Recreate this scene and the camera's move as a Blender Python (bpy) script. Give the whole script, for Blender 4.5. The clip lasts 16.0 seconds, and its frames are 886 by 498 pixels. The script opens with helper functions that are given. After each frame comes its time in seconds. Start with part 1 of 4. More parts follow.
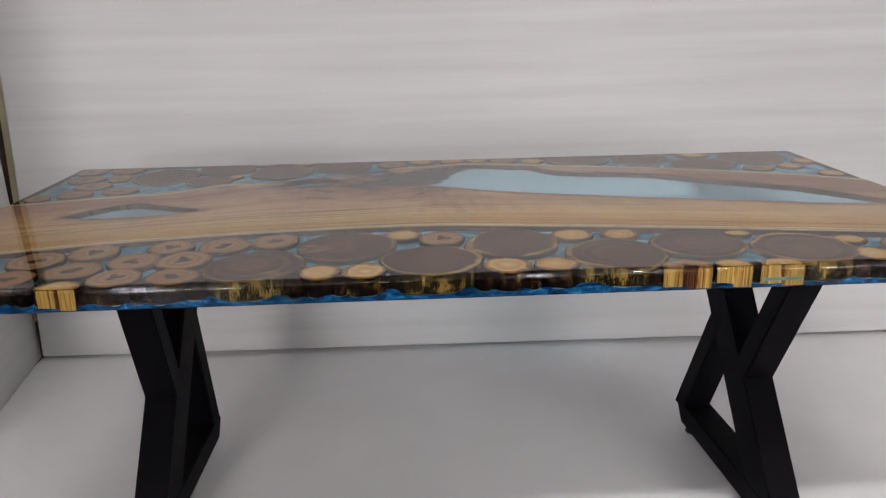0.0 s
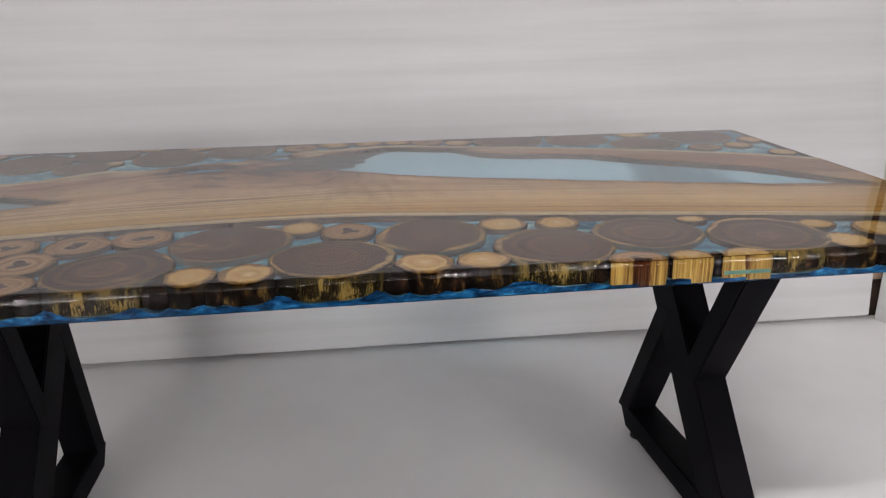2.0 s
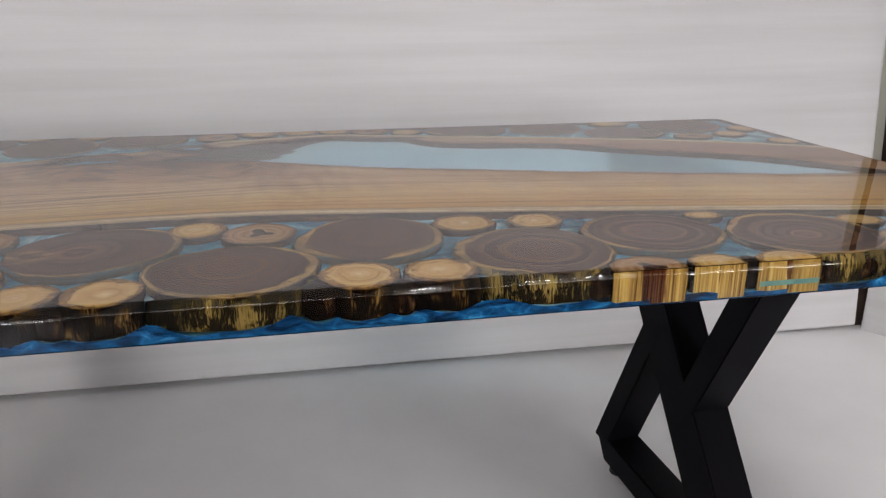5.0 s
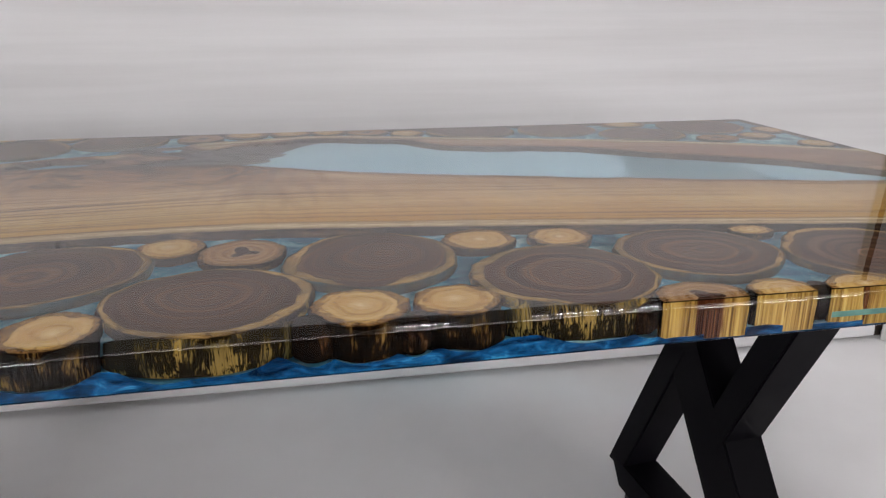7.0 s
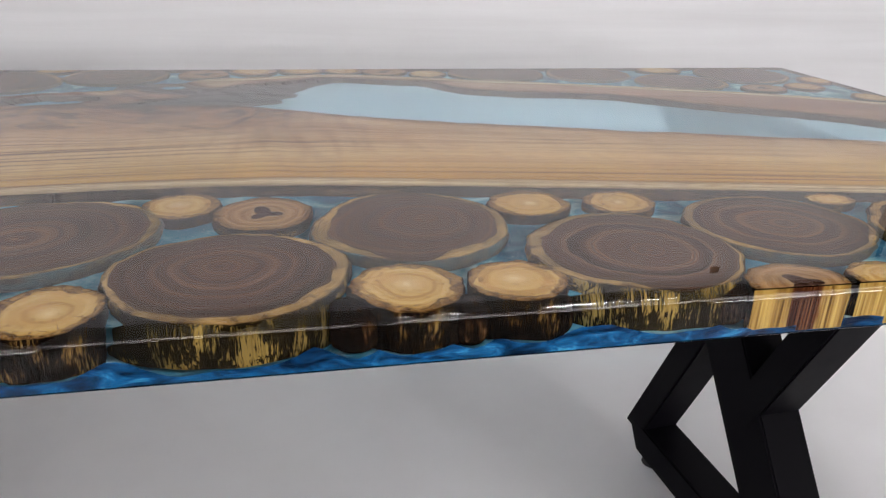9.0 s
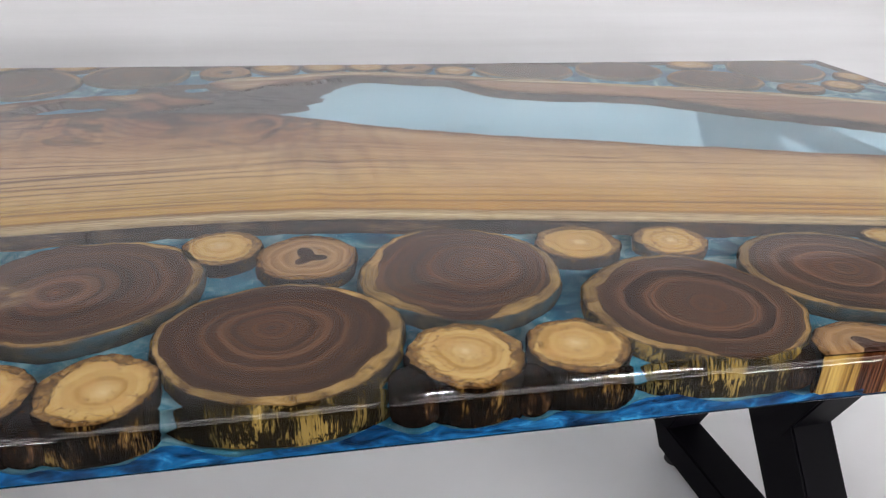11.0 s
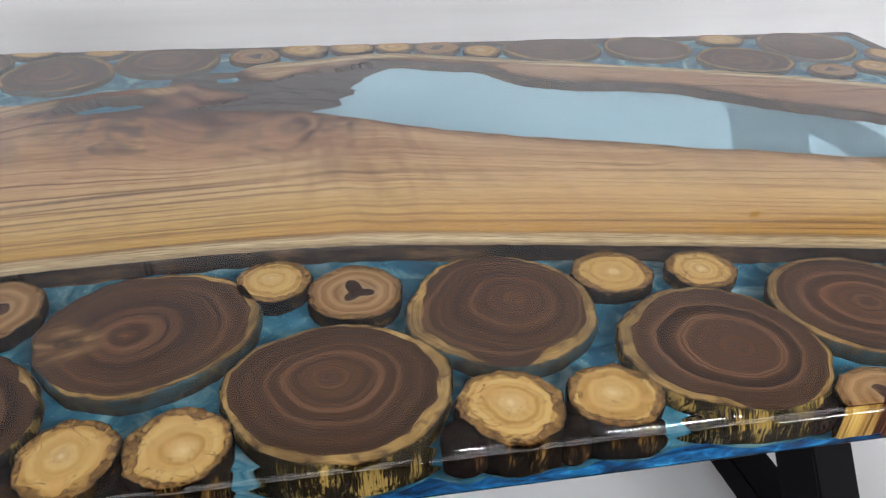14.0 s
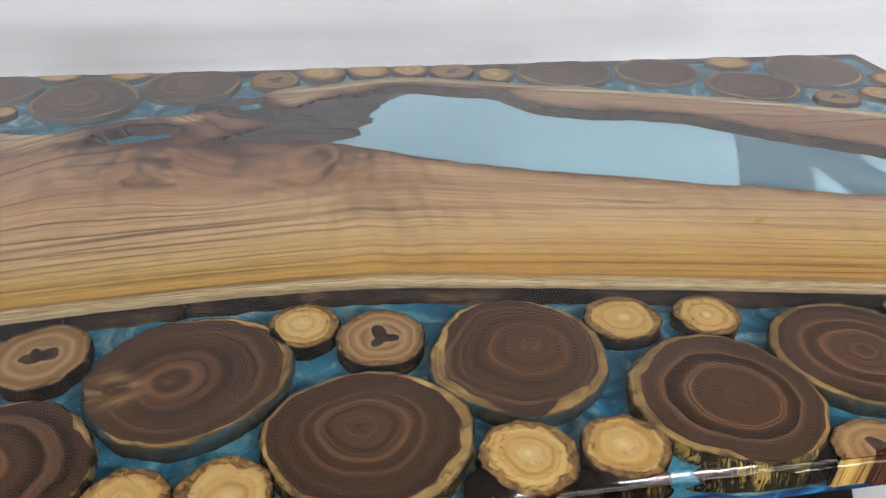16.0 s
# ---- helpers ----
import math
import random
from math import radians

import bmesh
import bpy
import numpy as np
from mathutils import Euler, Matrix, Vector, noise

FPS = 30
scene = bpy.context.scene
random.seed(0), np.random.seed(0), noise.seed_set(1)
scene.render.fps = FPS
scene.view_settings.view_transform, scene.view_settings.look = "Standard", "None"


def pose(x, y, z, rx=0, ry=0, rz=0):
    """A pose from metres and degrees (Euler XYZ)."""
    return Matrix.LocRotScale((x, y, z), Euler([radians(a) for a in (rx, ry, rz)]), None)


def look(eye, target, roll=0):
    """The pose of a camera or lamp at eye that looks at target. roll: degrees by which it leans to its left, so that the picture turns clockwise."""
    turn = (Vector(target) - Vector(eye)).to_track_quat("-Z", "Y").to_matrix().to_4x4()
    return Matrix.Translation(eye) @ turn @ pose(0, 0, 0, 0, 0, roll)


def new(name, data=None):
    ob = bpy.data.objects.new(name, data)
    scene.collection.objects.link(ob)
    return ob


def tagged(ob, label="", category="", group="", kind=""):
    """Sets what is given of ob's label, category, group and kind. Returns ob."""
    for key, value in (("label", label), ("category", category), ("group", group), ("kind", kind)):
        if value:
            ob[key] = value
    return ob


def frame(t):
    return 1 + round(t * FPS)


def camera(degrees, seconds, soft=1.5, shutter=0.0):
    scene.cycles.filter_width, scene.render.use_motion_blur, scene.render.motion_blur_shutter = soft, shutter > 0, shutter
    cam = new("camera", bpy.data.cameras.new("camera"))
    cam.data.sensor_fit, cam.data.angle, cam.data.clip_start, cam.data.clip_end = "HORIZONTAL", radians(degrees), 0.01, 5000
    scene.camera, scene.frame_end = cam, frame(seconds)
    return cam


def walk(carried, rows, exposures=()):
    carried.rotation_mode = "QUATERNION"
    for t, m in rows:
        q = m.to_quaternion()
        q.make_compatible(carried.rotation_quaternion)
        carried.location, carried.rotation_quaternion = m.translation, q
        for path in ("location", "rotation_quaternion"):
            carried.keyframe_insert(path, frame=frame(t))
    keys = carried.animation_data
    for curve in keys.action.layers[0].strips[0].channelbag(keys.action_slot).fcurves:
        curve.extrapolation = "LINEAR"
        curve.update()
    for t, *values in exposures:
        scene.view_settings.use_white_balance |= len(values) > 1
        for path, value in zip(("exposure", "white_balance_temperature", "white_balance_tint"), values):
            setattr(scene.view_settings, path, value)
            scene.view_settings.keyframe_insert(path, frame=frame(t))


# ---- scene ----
cam = camera(61.8, 16.0, soft=1.3)
PATH = [
    (0, (-0.023, -1.282, 1.179), (0.0, 0.618, 0.556), -1.5),
    (0.5, (0.015, -1.214, 1.155), (0.048, 0.683, 0.524), -1.6),
    (1, (0.016, -1.156, 1.14), (0.125, 0.734, 0.496), -1.5),
    (1.5, (0.021, -1.11, 1.124), (0.17, 0.776, 0.477), -1.3),
    (2, (0.028, -1.063, 1.111), (0.221, 0.819, 0.461), -1.0),
    (2.5, (0.028, -1.019, 1.084), (0.266, 0.858, 0.437), -0.7),
    (3, (0.041, -0.977, 1.064), (0.304, 0.898, 0.419), -0.5),
    (3.5, (0.047, -0.93, 1.043), (0.331, 0.944, 0.404), -0.3),
    (4, (0.054, -0.882, 1.033), (0.354, 0.991, 0.4), -0.3),
    (6.5, (0.075, -0.691, 0.994), (0.409, 1.179, 0.369), -0.2),
    (7, (0.067, -0.666, 0.997), (0.408, 1.202, 0.368), -0.1),
    (7.5, (0.065, -0.638, 1.0), (0.44, 1.21, 0.334), 0.9),
    (8, (0.053, -0.611, 0.997), (0.431, 1.223, 0.295), 1.2),
    (8.5, (0.041, -0.582, 0.992), (0.409, 1.238, 0.249), 1.5),
    (9, (0.033, -0.563, 0.992), (0.386, 1.242, 0.206), 1.6),
    (11.5, (-0.008, -0.493, 1.067), (0.324, 1.251, 0.146), 1.8),
    (12, (-0.015, -0.482, 1.076), (0.306, 1.24, 0.111), 1.9),
    (12.5, (-0.017, -0.475, 1.094), (0.297, 1.23, 0.096), 1.7),
    (13, (-0.018, -0.474, 1.122), (0.292, 1.216, 0.098), 1.6),
    (13.5, (-0.021, -0.473, 1.139), (0.281, 1.205, 0.094), 1.4),
    (14, (-0.025, -0.478, 1.158), (0.266, 1.189, 0.09), 1.3),
    (14.5, (-0.028, -0.475, 1.178), (0.26, 1.181, 0.094), 1.4),
    (15, (-0.035, -0.468, 1.194), (0.247, 1.178, 0.094), 1.5),
    (15.5, (-0.04, -0.469, 1.218), (0.241, 1.173, 0.112), 1.6),
    (16, (-0.044, -0.475, 1.236), (0.234, 1.167, 0.129), 1.6),
]
EXPOSE = [(0, -1.24, 6420, 13.5), (4, -1.20, 6400, 13.5), (7, -1.10, 6330, 13), (8.5, -0.90, 6280, 12.5), (12, -0.61, 6140, 10.5), (16, -0.55, 6080, 9)]
walk(cam, [(t, look(eye, target, roll)) for t, eye, target, roll in PATH], EXPOSE)

# ---- world, light ----
world = bpy.data.worlds.new("room_air")
scene.world = world
world.use_nodes = True
world.node_tree.nodes["Background"].inputs[0].default_value = (0.55, 0.6, 0.68, 1)
world.node_tree.nodes["Background"].inputs[1].default_value = 0.02

TOP = 0.75          # table height
THICK = 0.042       # thickness of the cast top


# ---- node helpers ----
class Mat:
    """A procedural material under construction."""

    def __init__(self, name):
        self.m = bpy.data.materials.new(name)
        self.m.use_nodes = True
        self.t = self.m.node_tree
        self.b = self.t.nodes["Principled BSDF"]

    def link(self, a, b):
        self.t.links.new(a, b)

    def coords(self, kind="Object", scale=(1, 1, 1), shift=False):
        c = self.t.nodes.new("ShaderNodeTexCoord")
        p = self.t.nodes.new("ShaderNodeMapping")
        p.inputs["Scale"].default_value = scale
        self.link(c.outputs[kind], p.inputs["Vector"])
        if shift:
            info = self.t.nodes.new("ShaderNodeObjectInfo")
            mul = self.t.nodes.new("ShaderNodeVectorMath")
            mul.operation = "SCALE"
            comb = self.t.nodes.new("ShaderNodeCombineXYZ")
            for i in range(3):
                self.link(info.outputs["Random"], comb.inputs[i])
            self.link(comb.outputs[0], mul.inputs[0])
            mul.inputs["Scale"].default_value = 53.0
            self.link(mul.outputs[0], p.inputs["Location"])
        return p.outputs[0]

    def noise(self, vec, scale, detail=3.0, rough=0.55, distort=0.0):
        n = self.t.nodes.new("ShaderNodeTexNoise")
        n.inputs["Scale"].default_value = scale
        n.inputs["Detail"].default_value = detail
        n.inputs["Roughness"].default_value = rough
        n.inputs["Distortion"].default_value = distort
        if vec is not None:
            self.link(vec, n.inputs["Vector"])
        return n.outputs["Fac"]

    def line(self, w, detail=2.0, rough=0.5):
        """One-dimensional noise along w."""
        n = self.t.nodes.new("ShaderNodeTexNoise")
        n.noise_dimensions = "1D"
        n.inputs["Scale"].default_value = 1.0
        n.inputs["Detail"].default_value = detail
        n.inputs["Roughness"].default_value = rough
        self.link(w, n.inputs["W"])
        return n.outputs["Fac"]

    def cells(self, vec, scale):
        """Distance to the edge of the nearest cell: cracks."""
        n = self.t.nodes.new("ShaderNodeTexVoronoi")
        n.feature = "DISTANCE_TO_EDGE"
        n.inputs["Scale"].default_value = scale
        self.link(vec, n.inputs["Vector"])
        return n.outputs["Distance"]

    def attr(self, name):
        n = self.t.nodes.new("ShaderNodeAttribute")
        n.attribute_name = name
        return n.outputs["Fac"]

    def ramp(self, fac, *stops):
        r = self.t.nodes.new("ShaderNodeValToRGB")
        el = r.color_ramp.elements
        while len(el) < len(stops):
            el.new(0.5)
        for e, (p, c) in zip(el, stops):
            e.position = p
            e.color = (*c, 1) if len(c) == 3 else c
        self.link(fac, r.inputs[0])
        return r.outputs[0]

    def mix(self, fac, a, b, mode="MIX"):
        n = self.t.nodes.new("ShaderNodeMix")
        n.data_type, n.blend_type = "RGBA", mode
        for sock, v in ((n.inputs[0], fac), (n.inputs[6], a), (n.inputs[7], b)):
            if isinstance(v, (int, float)):
                sock.default_value = v
            elif isinstance(v, tuple):
                sock.default_value = (*v, 1)
            else:
                self.link(v, sock)
        return n.outputs[2]

    def math(self, op, a, b=0.0, c=0.0):
        n = self.t.nodes.new("ShaderNodeMath")
        n.operation = op
        for sock, v in zip(n.inputs, (a, b, c)):
            if isinstance(v, (int, float)):
                sock.default_value = v
            else:
                self.link(v, sock)
        return n.outputs[0]

    def bump(self, height, strength=0.2, distance=0.002):
        n = self.t.nodes.new("ShaderNodeBump")
        n.inputs["Strength"].default_value = strength
        n.inputs["Distance"].default_value = distance
        self.link(height, n.inputs["Height"])
        self.link(n.outputs[0], self.b.inputs["Normal"])

    def embedded(self, color, rough=0.6, metal=0.0):
        """For what is cast in resin: no gloss of its own."""
        return self.done(color, rough, metal, Specular_IOR_Level=0.0)

    def done(self, color=None, rough=0.5, metal=0.0, **more):
        if color is not None:
            if isinstance(color, tuple):
                self.b.inputs["Base Color"].default_value = (*color, 1)
            else:
                self.link(color, self.b.inputs["Base Color"])
        if isinstance(rough, (int, float)):
            self.b.inputs["Roughness"].default_value = rough
        else:
            self.link(rough, self.b.inputs["Roughness"])
        self.b.inputs["Metallic"].default_value = metal
        for k, v in more.items():
            self.b.inputs[k.replace("_", " ")].default_value = v
        return self.m


# ---- materials ----
def foam_material():
    k = Mat("white_foam_sheet")
    band = k.noise(k.coords("Object", (0.35, 0.35, 9)), 1.6, 4, 0.6)
    fine = k.noise(k.coords("Object", (2, 2, 60)), 3.0, 3)
    blot = k.noise(k.coords("Object"), 1.3, 2)
    # wall foam greyed: its colour makes up for too much light on it
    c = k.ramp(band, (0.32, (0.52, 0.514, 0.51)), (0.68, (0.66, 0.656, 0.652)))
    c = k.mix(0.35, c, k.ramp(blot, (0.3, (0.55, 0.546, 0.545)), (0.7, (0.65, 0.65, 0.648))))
    k.bump(k.math("ADD", band, k.math("MULTIPLY", fine, 0.3)), 0.25, 0.004)
    return k.done(c, 0.62)


def floor_foam_material():
    k = Mat("white_foam_floor_sheet")
    blot = k.noise(k.coords("Object"), 2.2, 4)
    fine = k.noise(k.coords("Object", (6, 60, 6)), 1.0, 3)
    # like foam, colour lifted: stands in for light missing under the table
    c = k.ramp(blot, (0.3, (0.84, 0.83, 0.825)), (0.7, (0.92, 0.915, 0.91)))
    k.bump(k.math("ADD", blot, k.math("MULTIPLY", fine, 0.2)), 0.2, 0.004)
    return k.done(c, 0.42)


def resin_material():
    k = Mat("clear_cast_resin")
    swell = k.noise(k.coords("Object"), 5.0, 2)
    k.bump(swell, 0.012, 0.002)
    return k.done((0.93, 0.965, 0.985), 0.012, 0.0, Transmission_Weight=1.0, IOR=1.5)


def tint_material():
    k = Mat("pale_blue_translucent_resin")
    t = k.t.nodes.new("ShaderNodeBsdfTransparent")
    n = k.noise(k.coords("Object", (1, 2.5, 1)), 4.0, 4)
    c = k.ramp(n, (0.3, (0.60, 0.85, 0.96)), (0.7, (0.70, 0.92, 0.99)))
    k.link(c, t.inputs[0])
    d = k.t.nodes.new("ShaderNodeBsdfTranslucent")
    d.inputs[0].default_value = (0.52, 0.80, 0.90, 1)
    e = k.t.nodes.new("ShaderNodeBsdfDiffuse")
    e.inputs[0].default_value = (0.42, 0.68, 0.78, 1)
    milk = k.t.nodes.new("ShaderNodeMixShader")
    k.link(d.outputs[0], milk.inputs[1])
    k.link(e.outputs[0], milk.inputs[2])
    both = k.t.nodes.new("ShaderNodeMixShader")
    both.inputs[0].default_value = 0.36
    k.link(t.outputs[0], both.inputs[1])
    k.link(milk.outputs[0], both.inputs[2])
    k.link(both.outputs[0], k.t.nodes["Material Output"].inputs["Surface"])
    return k.m


def pearl_material():
    k = Mat("pearl_blue_resin")
    v = k.coords("Object")
    swirl = k.noise(v, 16.0, 6, 0.62, 1.6)
    broad = k.noise(v, 5.0, 3)
    flake = k.noise(v, 420.0, 1)
    c = k.ramp(swirl, (0.34, (0.006, 0.055, 0.125)), (0.45, (0.022, 0.135, 0.22)), (0.54, (0.07, 0.245, 0.32)), (0.66, (0.34, 0.56, 0.60)))
    c = k.mix(k.ramp(broad, (0.35, (0, 0, 0)), (0.7, (0.6, 0.6, 0.6))), c, (0.03, 0.18, 0.27))
    c = k.mix(k.ramp(flake, (0.70, (0, 0, 0)), (0.76, (0.9, 0.9, 0.9))), c, (0.65, 0.85, 0.9))
    k.bump(swirl, 0.5, 0.004)
    return k.done(c, 0.36, 0.3, Specular_IOR_Level=0.1)


def shaded_blue_material():
    k = Mat("shaded_blue_resin")
    n = k.noise(k.coords("Object", (1, 1, 2.5)), 34.0, 4, 0.6, 1.0)
    # darker copy of the bed's blue for its side faces, glints painted in
    c = k.ramp(n, (0.36, (0.001, 0.006, 0.020)), (0.49, (0.003, 0.032, 0.090)), (0.61, (0.008, 0.080, 0.19)), (0.71, (0.045, 0.24, 0.40)))
    return k.embedded(c)


def slab_material():
    """Grain from the slab's own flow coordinates: u along, v from the front live edge."""
    k = Mat("figured_hardwood_slab")
    uv = k.t.nodes.new("ShaderNodeUVMap")
    uv.uv_map = "flow"
    sep = k.t.nodes.new("ShaderNodeSeparateXYZ")
    k.link(uv.outputs[0], sep.inputs[0])
    u, v = sep.outputs[0], sep.outputs[1]
    warp = k.noise(uv.outputs[0], 3.2, 3, 0.5)
    curl = k.ramp(v, (0.14, (0.012,) * 3), (0.36, (0.10,) * 3), (0.7, (0.05,) * 3))
    wv = k.math("ADD", v, k.math("MULTIPLY", k.math("SUBTRACT", warp, 0.5), curl))
    # a small kink of the grain across the slab
    kink = k.math("SUBTRACT", u, k.math("MULTIPLY", k.math("SUBTRACT", v, 0.2), -0.12))
    kinkf = k.math("MULTIPLY", k.math("SINE", k.math("MULTIPLY", kink, 60.0)), k.ramp(k.math("ABSOLUTE", k.math("SUBTRACT", kink, 0.005)), (0.0, (0.0034,) * 3), (0.09, (0, 0, 0))))
    wv = k.math("ADD", wv, kinkf)

    def grain(along, across, detail, rough, seed=0.0):
        comb = k.t.nodes.new("ShaderNodeCombineXYZ")
        k.link(k.math("MULTIPLY", u, along), comb.inputs[0])
        k.link(k.math("MULTIPLY", wv, across), comb.inputs[1])
        comb.inputs[2].default_value = seed
        return k.noise(comb.outputs[0], 1.0, detail, rough)

    wide = grain(0.7, 24.0, 3, 0.5)
    band = grain(0.5, 9.0, 2, 0.5, 4.0)
    thin = grain(1.6, 120.0, 4, 0.6)
    pore = grain(26.0, 900.0, 2, 0.6)
    fleck = grain(60.0, 420.0, 2, 0.5, 9.0)
    # golden by the front edge, browner and ruddier towards the pools
    depth = k.math("ADD", v, k.math("MULTIPLY", k.math("SUBTRACT", band, 0.5), 0.16))
    c = k.ramp(depth, (0.03, (0.440, 0.262, 0.058)), (0.075, (0.500, 0.335, 0.108)), (0.13, (0.520, 0.362, 0.172)), (0.20, (0.490, 0.336, 0.172)), (0.27, (0.425, 0.272, 0.146)), (0.35, (0.330, 0.194, 0.116)), (0.46, (0.300, 0.174, 0.110)), (0.56, (0.40, 0.262, 0.170)))
    c = k.mix(0.55, c, k.ramp(wide, (0.34, (0.62, 0.52, 0.45)), (0.46, (0.92, 0.9, 0.87)), (0.56, (1, 1, 1)), (0.68, (1.0, 1.0, 1.0))), "MULTIPLY")
    c = k.mix(0.4, c, k.ramp(thin, (0.36, (0.62, 0.52, 0.42)), (0.46, (0.96, 0.94, 0.9)), (0.58, (1, 1, 1)), (0.68, (0.88, 0.82, 0.74))), "MULTIPLY")
    for long, tight, width, deep in ((0.26, 16.0, 0.011, 1.0), (0.34, 34.0, 0.012, 0.8), (0.5, 80.0, 0.014, 0.35)):
        hair = k.math("ABSOLUTE", k.math("SUBTRACT", grain(long, tight, 1.5, 0.45, tight * 1.7), 0.5))
        fade = k.ramp(k.noise(uv.outputs[0], 2.0 + tight * 0.04, 2), (0.40, (0.05,) * 3), (0.6, (deep,) * 3))
        c = k.mix(k.mix(1.0, k.ramp(hair, (0.0, (1, 1, 1)), (width * 0.5, (0.8,) * 3), (width * 1.3, (0, 0, 0))), fade, "MULTIPLY"), c, (0.14, 0.066, 0.028))
    ruddy = k.ramp(grain(2.4, 7.0, 3, 0.5, 21.0), (0.46, (0, 0, 0)), (0.64, (0.9,) * 3))
    c = k.mix(ruddy, c, k.mix(1.0, c, (0.94, 0.86, 0.84), "MULTIPLY"))
    # the board darkens along its length
    c = k.mix(k.ramp(k.math("ADD", u, k.math("MULTIPLY", k.math("SUBTRACT", band, 0.5), 0.4)), (0.0, (0, 0, 0)), (0.45, (1, 1, 1))), c, k.mix(1.0, c, (0.93, 0.92, 0.86), "MULTIPLY"))
    # cross figure, strongest by the kink and towards the pools
    comb5 = k.t.nodes.new("ShaderNodeCombineXYZ")
    k.link(k.math("MULTIPLY", kink, 46.0), comb5.inputs[0])
    k.link(k.math("MULTIPLY", wv, 9.0), comb5.inputs[1])
    curlf = k.noise(comb5.outputs[0], 1.0, 2, 0.5, 0.5)
    near = k.ramp(k.math("ABSOLUTE", k.math("SUBTRACT", kink, 0.02)), (0.0, (0.75,) * 3), (0.16, (0.25,) * 3))
    c = k.mix(k.math("MULTIPLY", near, k.ramp(v, (0.04, (0.35,) * 3), (0.22, (1, 1, 1)))), c, k.mix(1.0, c, k.ramp(curlf, (0.36, (0.66, 0.58, 0.53)), (0.52, (1.0, 1.0, 1.0)), (0.70, (1.0, 1.0, 1.0))), "MULTIPLY"))
    # burr figure: dark swirling bands round the knot and the tip of the pool
    ob = k.coords("Object")
    swirl = k.noise(ob, 5.5, 3, 0.5, 1.6)
    rough_ = k.noise(ob, 13.0, 5, 0.62, 0.8)
    swl = k.math("ABSOLUTE", k.math("SUBTRACT", k.math("FRACT", k.math("MULTIPLY", k.math("ADD", swirl, k.math("MULTIPLY", rough_, 0.25)), 5.0)), 0.5))
    for cx, cy, reach, dark in ((-0.36, 0.58, 0.22, 0.4), (-0.24, 0.55, 0.13, 0.7), (-0.05, 0.53, 0.10, 0.85), (-0.14, 0.50, 0.14, 0.55), (-0.33, 0.53, 0.12, 0.5), (0.0, 0.42, 0.10, 0.4), (-0.42, 0.59, 0.07, 0.8), (-0.12, 0.72, 0.05, 0.6), (0.06, 0.785, 0.07, 0.8), (-0.70, 0.37, 0.19, 0.35)):
        d = k.t.nodes.new("ShaderNodeVectorMath")
        d.operation = "DISTANCE"
        d.inputs[1].default_value = (cx, cy, TOP)
        k.link(ob, d.inputs[0])
        burr = k.math("ADD", k.math("DIVIDE", d.outputs["Value"], reach), k.math("MULTIPLY", k.math("SUBTRACT", rough_, 0.5), 1.5))
        f = k.ramp(burr, (0.2, (dark,) * 3), (0.6, (dark * 0.6,) * 3), (1.05, (0, 0, 0)))
        c = k.mix(f, c, k.mix(1.0, c, k.ramp(swl, (0.05, (0.20, 0.15, 0.15)), (0.25, (0.50, 0.40, 0.38)), (0.45, (0.72, 0.60, 0.54))), "MULTIPLY"))
    # flowing dark figure towards the burr: contours of the slab's own warped field
    flow = k.math("ADD", v, k.math("MULTIPLY", k.math("SUBTRACT", k.noise(ob, 4.2, 2, 0.45, 0.7), 0.5), 0.17))
    wisps = k.line(k.math("MULTIPLY", flow, 30.0), 2.0)
    zone = k.math("MULTIPLY", k.ramp(v, (0.20, (0, 0, 0)), (0.32, (1, 1, 1))), k.ramp(k.math("ADD", u, 0.8), (0.15, (0.25,) * 3), (0.4, (1, 1, 1)), (0.9, (0.75,) * 3), (1.0, (0.3,) * 3)))
    c = k.mix(k.math("MULTIPLY", zone, k.ramp(k.noise(ob, 6.0, 3), (0.38, (0.2,) * 3), (0.6, (0.95,) * 3))), c, k.mix(1.0, c, k.ramp(wisps, (0.34, (0.34, 0.25, 0.25)), (0.44, (0.72, 0.62, 0.60)), (0.54, (1, 1, 1)), (0.70, (1.12, 1.1, 1.05))), "MULTIPLY"))
    # cream sapwood left on the spur and by the burr
    for cx, cy, reach in ((-0.105, 0.752, 0.055), (-0.075, 0.775, 0.035), (-0.49, 0.612, 0.06), (-0.43, 0.618, 0.03), (-0.27, 0.668, 0.035), (-0.62, 0.60, 0.08)):
        d = k.t.nodes.new("ShaderNodeVectorMath")
        d.operation = "DISTANCE"
        d.inputs[1].default_value = (cx, cy, TOP)
        k.link(ob, d.inputs[0])
        pale = k.math("ADD", k.math("DIVIDE", d.outputs["Value"], reach), k.math("MULTIPLY", k.math("SUBTRACT", rough_, 0.5), 1.3))
        c = k.mix(k.ramp(pale, (0.45, (0.8,) * 3), (0.95, (0, 0, 0))), c, k.ramp(thin, (0.36, (0.22, 0.135, 0.062)), (0.5, (0.40, 0.285, 0.15)), (0.62, (0.52, 0.40, 0.23))))
    # wood darker towards the holes and along the pools, with a ragged limit
    hole = k.t.nodes.new("ShaderNodeAttribute")
    hole.attribute_name = "hole"
    hd = k.math("ADD", hole.outputs["Fac"], k.math("MULTIPLY", k.math("SUBTRACT", k.noise(ob, 22.0, 4, 0.65), 0.5), 0.030))
    c = k.mix(k.ramp(hd, (0.0, (0.85,) * 3), (0.007, (0.6,) * 3), (0.022, (0, 0, 0))), c, k.mix(1.0, c, (0.24, 0.18, 0.17), "MULTIPLY"))
